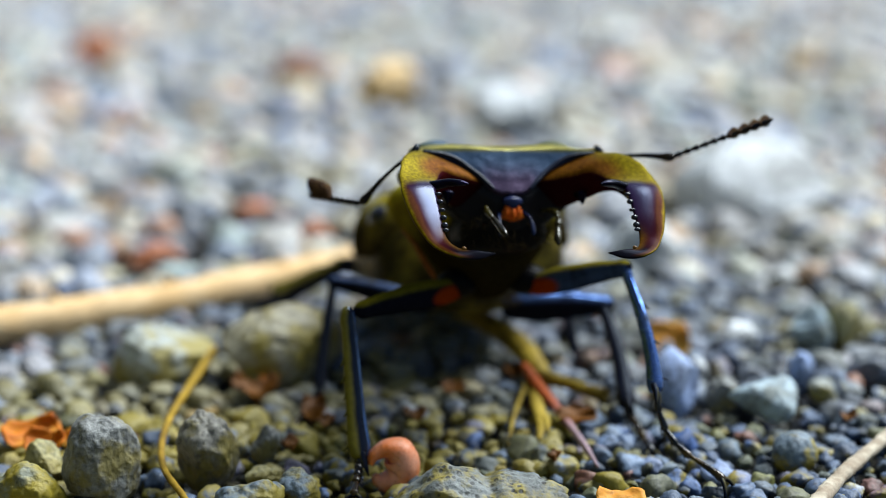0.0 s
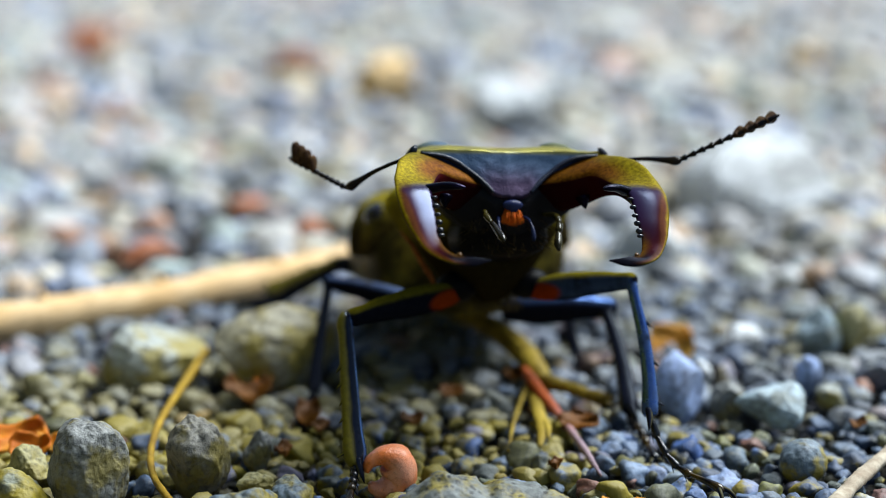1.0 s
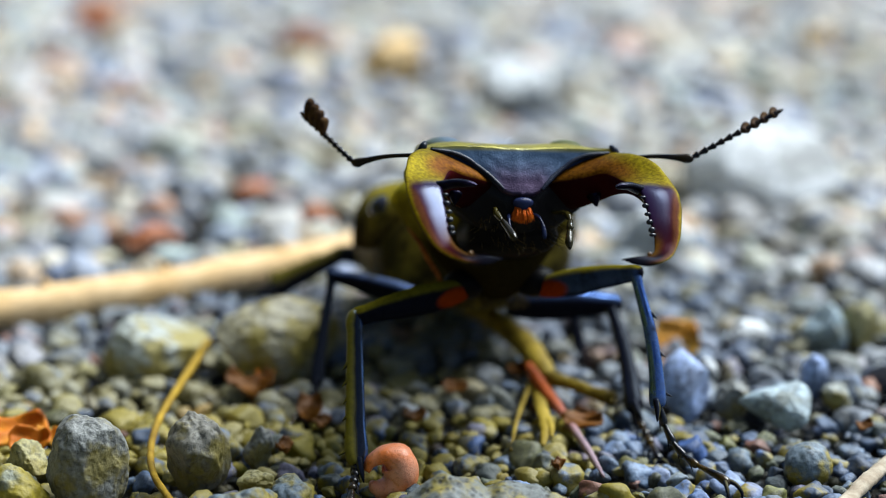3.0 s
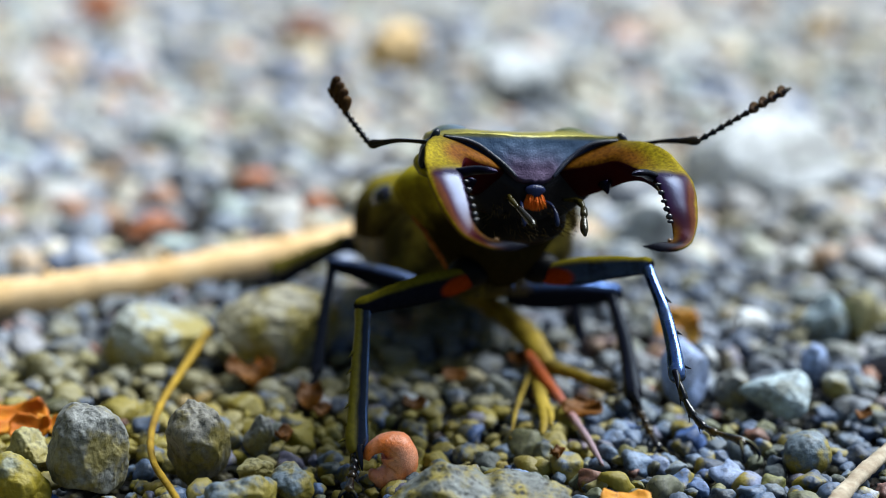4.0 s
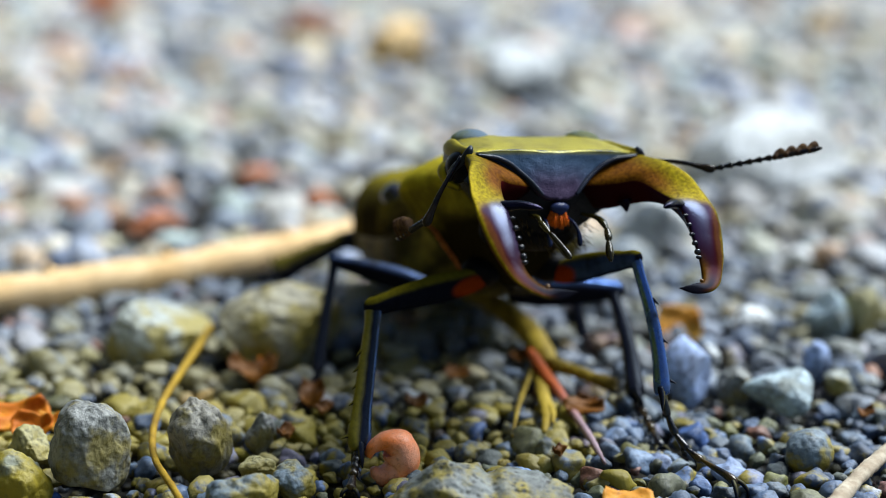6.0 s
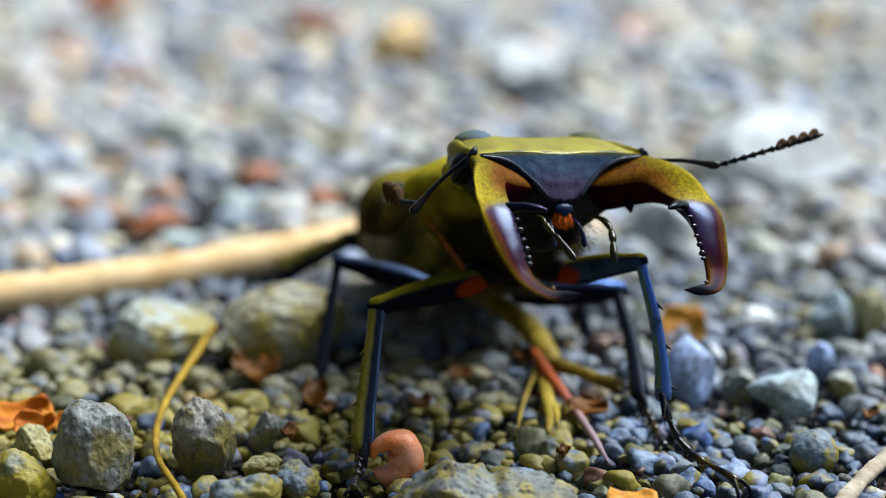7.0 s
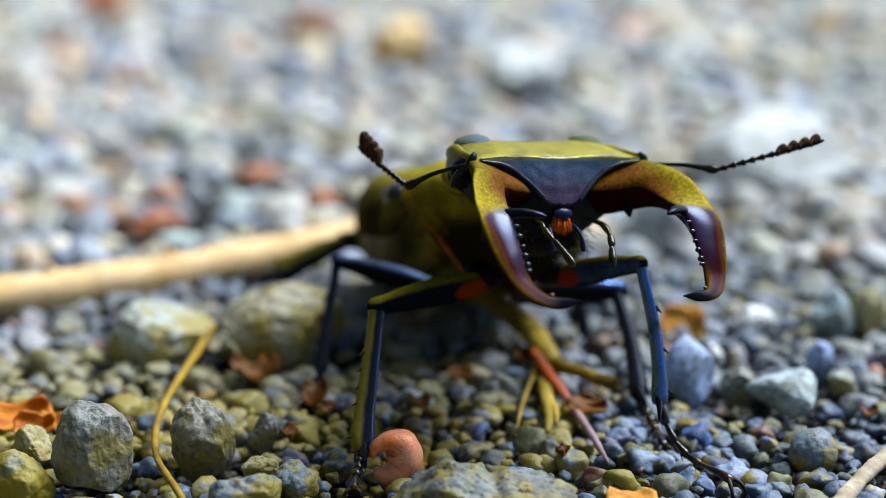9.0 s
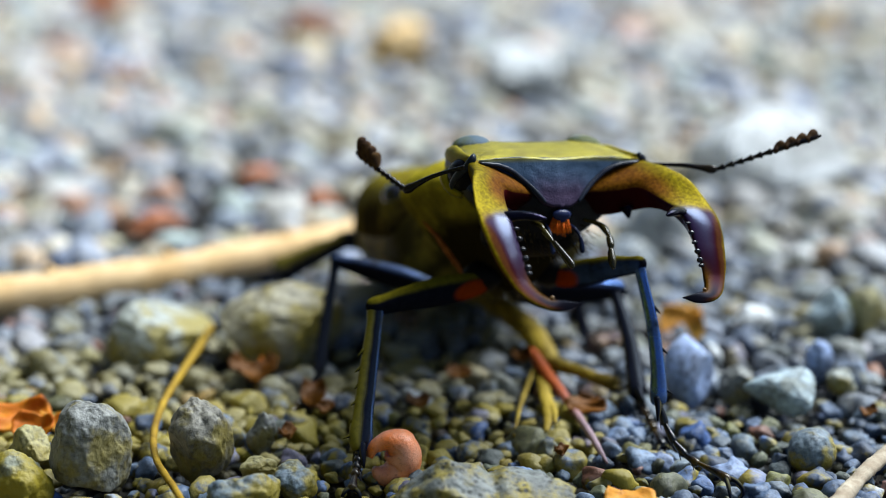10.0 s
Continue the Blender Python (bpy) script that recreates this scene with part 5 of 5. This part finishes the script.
ANTENNA_A = [  # seconds, elbow and tip in the head's space, mm
    (0, (11.22, -2.53, -4.56), (14.55, -8.45, -4.21)),
    (0.5, (12.16, -3.09, -2.57), (16.54, -7.06, 0.79)),
    (1, (11.89, -3.06, -3.24), (15.83, -8.18, -1.11)),
    (1.5, (12.48, -3.00, -1.51), (16.90, -5.50, 3.02)),
    (1.8, (12.45, -2.80, -2.36), (16.81, -6.47, 1.35)),
    (2, (11.79, -2.70, -3.85), (15.99, -8.03, -3.39)),
    (2.5, (11.49, -2.94, -3.98), (15.38, -8.47, -3.25)),
    (2.7, (11.80, -3.43, -2.80), (15.71, -8.51, -0.53)),
    (3.8, (12.26, -3.21, -0.99), (15.31, -7.28, 3.52)),
    (4, (11.33, -4.14, -1.20), (13.66, -8.95, 3.00)),
    (4.2, (10.67, -2.60, -2.57), (12.43, -8.28, 0.72)),
    (4.3, (10.78, 0.60, -3.46), (10.61, -6.14, -2.59)),
    (4.4, (11.69, 2.40, -3.60), (10.50, -4.30, -3.50)),
    (4.5, (11.56, 2.44, -4.45), (9.93, -3.74, -6.79)),
    (4.6, (11.36, 2.20, -4.59), (9.67, -3.89, -7.09)),
    (5, (10.55, 1.50, -5.49), (9.15, -3.27, -10.13)),
    (5.5, (10.33, 1.50, -5.57), (9.59, -3.84, -9.72)),
    (7, (11.37, 0.50, -4.04), (11.07, -6.13, -5.51)),
    (7.5, (11.32, 0.20, -4.15), (11.47, -6.45, -5.56)),
    (8, (10.28, -3.99, -3.37), (11.36, -10.50, -1.72)),
    (8.5, (10.49, -3.87, -3.34), (11.50, -10.35, -1.53)),
    (9, (10.43, -3.85, -3.45), (11.90, -10.31, -1.92)),
    (9.5, (10.60, -3.79, -3.34), (11.69, -10.32, -1.79)),
    (10, (10.49, -3.71, -3.57), (11.97, -10.22, -2.28)),
]
ANTENNA_B = [  # seconds, elbow and tip in the head's space, mm
    (0, (-12.85, 2.41, -0.6), (-19.61, 5.5, 2.35)),
    (0.5, (-12.67, 2.4, -1.68), (-19.96, 4.5, -0.12)),
    (1, (-12.86, 2.37, -0.61), (-19.44, 5.24, 2.91)),
    (1.5, (-12.9, 2.28, -0.25), (-19.61, 2.99, 4.04)),
    (1.8, (-12.9, 2.26, -0.16), (-19.63, 3.45, 4)),
    (2, (-12.91, 2.24, -0.38), (-20.25, 1.85, 2.8)),
    (2.5, (-12.87, 2.32, -0.66), (-20.29, 3.7, 2.01)),
    (2.7, (-12.86, 2.37, -0.7), (-20.12, 2.5, 2.64)),
    (3.8, (-12.76, 2.67, 0.03), (-19.64, 2.89, 4.1)),
    (4, (-12.73, 2.76, -0.13), (-19.6, 3.46, 3.91)),
    (4.2, (-12.65, 2.95, -0.28), (-18.94, 6.68, 2.96)),
    (4.4, (-12.42, 3.38, -0.38), (-18.48, 7.67, 2.59)),
    (4.5, (-12.34, 3.49, -0.64), (-18.41, 8, 1.96)),
    (5, (-12.25, 3.58, -0.85), (-19.29, 6.86, 1.07)),
    (5.5, (-12.25, 3.58, -0.9), (-18.34, 8.17, 1.49)),
    (7, (-12.3, 3.54, -0.39), (-18.98, 6.63, 2.74)),
    (7.5, (-12.24, 3.62, -0.74), (-18.24, 8.14, 1.98)),
    (8, (-12.29, 3.55, -0.45), (-18.46, 7.42, 2.86)),
    (8.5, (-12.29, 3.55, -0.39), (-18.19, 7.77, 2.97)),
    (9, (-12.3, 3.54, -0.4), (-18.22, 7.79, 2.91)),
    (9.5, (-12.27, 3.59, -0.43), (-18.15, 7.87, 2.9)),
    (10, (-12.29, 3.55, -0.31), (-18.12, 7.68, 3.3)),
]
THORAX = [  # seconds, neck in mm, turn to the side, nose up
    (0, 4.57, 127.75, 20.22, 8.5, 20),
    (0.5, 4.61, 127.84, 20.04, 8.1, 20),
    (1, 4.60, 127.84, 20.01, 8.0, 20),
    (1.5, 4.33, 127.68, 20.39, 7.5, 20),
    (2, 4.58, 127.71, 20.18, 7.2, 20),
    (2.5, 4.72, 127.80, 19.91, 7.6, 20),
    (3.8, 5.10, 127.70, 20.08, 10.4, 20),
    (4, 5.19, 127.67, 20.12, 11.1, 20),
    (4.2, 5.29, 127.74, 20.20, 12.3, 20),
    (4.4, 5.51, 127.82, 20.40, 15.2, 20),
    (4.5, 5.55, 127.82, 20.44, 15.7, 20),
    (5, 5.72, 127.86, 20.17, 16.2, 20),
    (5.5, 5.85, 127.93, 19.98, 15.9, 20),
    (7, 5.79, 127.94, 19.83, 16.1, 20),
    (7.5, 5.77, 127.94, 19.75, 16.3, 20),
    (8, 5.86, 127.97, 19.61, 16.1, 20),
    (8.5, 5.86, 127.98, 19.60, 16.2, 20),
    (9, 5.85, 127.99, 19.53, 16.1, 20),
    (9.5, 5.80, 127.97, 19.49, 16.4, 20),
    (10, 5.86, 128.00, 19.47, 16.4, 20),
]
BODY = [  # seconds, turn to the side
    (0, 7.3),
    (1, 7.0),
    (2.5, 6.8),
    (3.8, 8.5),
    (4.2, 9.6),
    (4.5, 11.6),
    (5, 11.9),
    (7, 11.8),
    (10, 12.0),
]
FORE_B = [  # seconds, hip, knee, ankle, toe in mm
    (0, (8.13, 126.94, 12.19), (15.0, 121.76, 14.82), (16.68, 114.94, 6.88), (21.82, 110.02, 0.43)),
    (1, (8.15, 127.0, 11.98), (15.12, 121.6, 14.05), (16.05, 115.79, 5.1), (20.77, 108.73, 1.32)),
    (1.5, (7.87, 126.81, 12.36), (15.25, 121.9, 13.9), (16.25, 118.2, 4.15), (21.9, 112.0, 0.3)),
    (1.7, (7.97, 126.82, 12.28), (14.8, 121.3, 15.85), (18.07, 113.39, 9.97), (24.24, 109.49, 3.74)),
    (1.8, (8.02, 126.82, 12.24), (14.6, 121.8, 16.4), (18.64, 113.81, 11.1), (25.4, 109.68, 5.67)),
    (2.1, (8.15, 126.84, 12.1), (15.04, 122.39, 15.81), (17.58, 115.03, 8.62), (22.53, 108.05, 4.25)),
    (2.5, (8.27, 126.93, 11.88), (15.0, 121.64, 14.65), (16.23, 114.48, 6.94), (20.66, 106.95, 2.97)),
    (2.7, (8.33, 126.95, 11.91), (14.98, 121.61, 14.8), (16.23, 114.54, 7.0), (20.93, 107.29, 2.82)),
    (3.8, (8.68, 127.01, 12.05), (15.33, 121.22, 13.85), (16.17, 117.43, 3.99), (20.47, 109.52, 0.66)),
    (4, (8.78, 127.02, 12.09), (15.97, 122.03, 14.21), (17.4, 113.52, 8.06), (21.41, 105.14, 5.65)),
    (4.2, (8.89, 127.16, 12.17), (13.97, 121.23, 16.65), (18.38, 113.36, 11.09), (25.79, 109.74, 6.17)),
    (4.3, (9.02, 127.3, 12.27), (13.38, 122.67, 18.64), (19.73, 115.45, 14.18), (28.61, 113.56, 11.03)),
    (4.4, (9.14, 127.43, 12.37), (13.69, 122.58, 18.43), (19.4, 115.17, 13.44), (27.98, 113.96, 9.29)),
    (4.6, (9.22, 127.48, 12.36), (13.84, 122.11, 17.91), (19.04, 114.24, 13.07), (27.21, 112.69, 8.29)),
    (4.8, (9.29, 127.5, 12.25), (14.1, 121.78, 17.27), (18.59, 113.47, 12.45), (26.53, 113.53, 7.05)),
    (5, (9.35, 127.53, 12.14), (14.29, 121.07, 16.01), (17.44, 114.06, 8.72), (23.52, 107.19, 5.88)),
    (5.2, (9.4, 127.55, 12.06), (15.04, 121.16, 14.96), (17.26, 113.27, 8.24), (21.64, 105.42, 4.87)),
    (5.5, (9.48, 127.58, 11.95), (14.76, 120.95, 14.99), (16.77, 114.45, 6.86), (22.02, 108.64, 1.31)),
    (7.5, (9.4, 127.62, 11.72), (14.9, 121.07, 14.53), (16.18, 116.56, 5.03), (21.35, 109.72, 0.69)),
    (10, (9.49, 127.68, 11.44), (14.99, 121.15, 14.29), (16.18, 116.24, 4.98), (21.0, 108.94, 1.03)),
]
FORE_A = [
    (0, (1.41, 125.94, 12.19), (-6.96, 118.71, 12.29), (-6.0, 113.94, 2.2), (-6.47, 109.73, 0.3)),
    (1, (1.42, 126.06, 11.98), (-6.91, 119.75, 11.73), (-6.0, 113.94, 2.2), (-6.47, 109.73, 0.3)),
    (1.5, (1.13, 125.92, 12.36), (-7.04, 119.36, 11.95), (-6.0, 113.94, 2.2), (-6.47, 109.73, 0.3)),
    (2.5, (1.53, 126.04, 11.88), (-6.77, 119.92, 11.64), (-6.0, 113.94, 2.2), (-6.47, 109.73, 0.3)),
    (4, (2.11, 125.71, 12.09), (-5.68, 120.16, 11.51), (-6.0, 113.94, 2.2), (-6.47, 109.73, 0.3)),
    (4.5, (2.64, 125.62, 12.41), (-5.24, 120.51, 11.24), (-6.0, 113.94, 2.2), (-6.47, 109.73, 0.3)),
    (5.5, (2.94, 125.72, 11.95), (-5.02, 120.62, 11.14), (-6.0, 113.94, 2.2), (-6.47, 109.73, 0.3)),
    (7, (2.89, 125.73, 11.8), (-5.07, 120.53, 11.21), (-6.0, 113.94, 2.2), (-6.47, 109.73, 0.3)),
    (10, (2.97, 125.77, 11.44), (-4.96, 120.57, 11.16), (-6.0, 113.94, 2.2), (-6.47, 109.73, 0.3)),
]


def head_pose(x, y, z, side, down, lean):
    """A pose of a part that looks along its own +y and faces the world's -y, turned to the side, nose down, leaning."""
    return pose(x * MM, y * MM, z * MM, 0, 0, 180 + side) @ pose(0, 0, 0, -down, 0, 0) @ pose(0, 0, 0, 0, lean, 0)


def between(rows, t):
    """The row at t seconds, on the straight line between its neighbours, with nested places flattened."""
    flat = [[v for q in row for v in (q if isinstance(q, tuple) else (q,))] for row in rows]
    table = np.array(flat)
    return [float(np.interp(t, table[:, 0], table[:, i])) for i in range(1, table.shape[1])]


TIMES = sorted({row[0] for rows in (HEAD, ANTENNA_A, ANTENNA_B, FORE_B) for row in rows})


def motions():
    heads = [(t, head_pose(*between(HEAD, t))) for t in TIMES]
    for ob in (head, *JAWS):
        walk(ob, heads)
    walk(thorax, [(t, head_pose(x, y, z, side, -up, 0)) for t, x, y, z, side, up in THORAX])
    walk(abdomen, [(t, head_pose(1.8, 151, 8.9, side, -13, 0)) for t, side in BODY])
    for (scape, rod), rows, s in ((ANT_A, ANTENNA_A, 1), (ANT_B, ANTENNA_B, -1)):
        bends = [(t, m, between(rows, t)) for t, m in heads]
        walk(scape, [(t, m @ aim((s * 8.0, 0.2, -0.9), j[:3])) for t, m, j in bends])
        walk(rod, [(t, m @ aim(j[:3], j[3:], (0, -1, 0) if s < 0 else (0, 0, 1))) for t, m, j in bends])
    for (femur, tibia, tarsus), rows in ((LEG_FA, FORE_A), (LEG_FB, FORE_B)):
        joints = [(t, between(rows, t)) for t in TIMES]
        walk(femur, [(t, aim(j[:3], j[3:6])) for t, j in joints])
        walk(tibia, [(t, aim(j[3:6], j[6:9], (1, -0.2, 0.2) if rows is FORE_B else (-1, -0.4, 0.2))) for t, j in joints])
        walk(tarsus, [(t, aim(j[6:9], j[9:12])) for t, j in joints])
    for (femur, tibia, tarsus), h, k, a, p in STILL_LEGS:
        for ob, m in ((femur, aim(h, k)), (tibia, aim(k, a, (-1, 0.2, 0.2))), (tarsus, aim(a, p))):
            walk(ob, [(0, m), (10, m)])


motions()
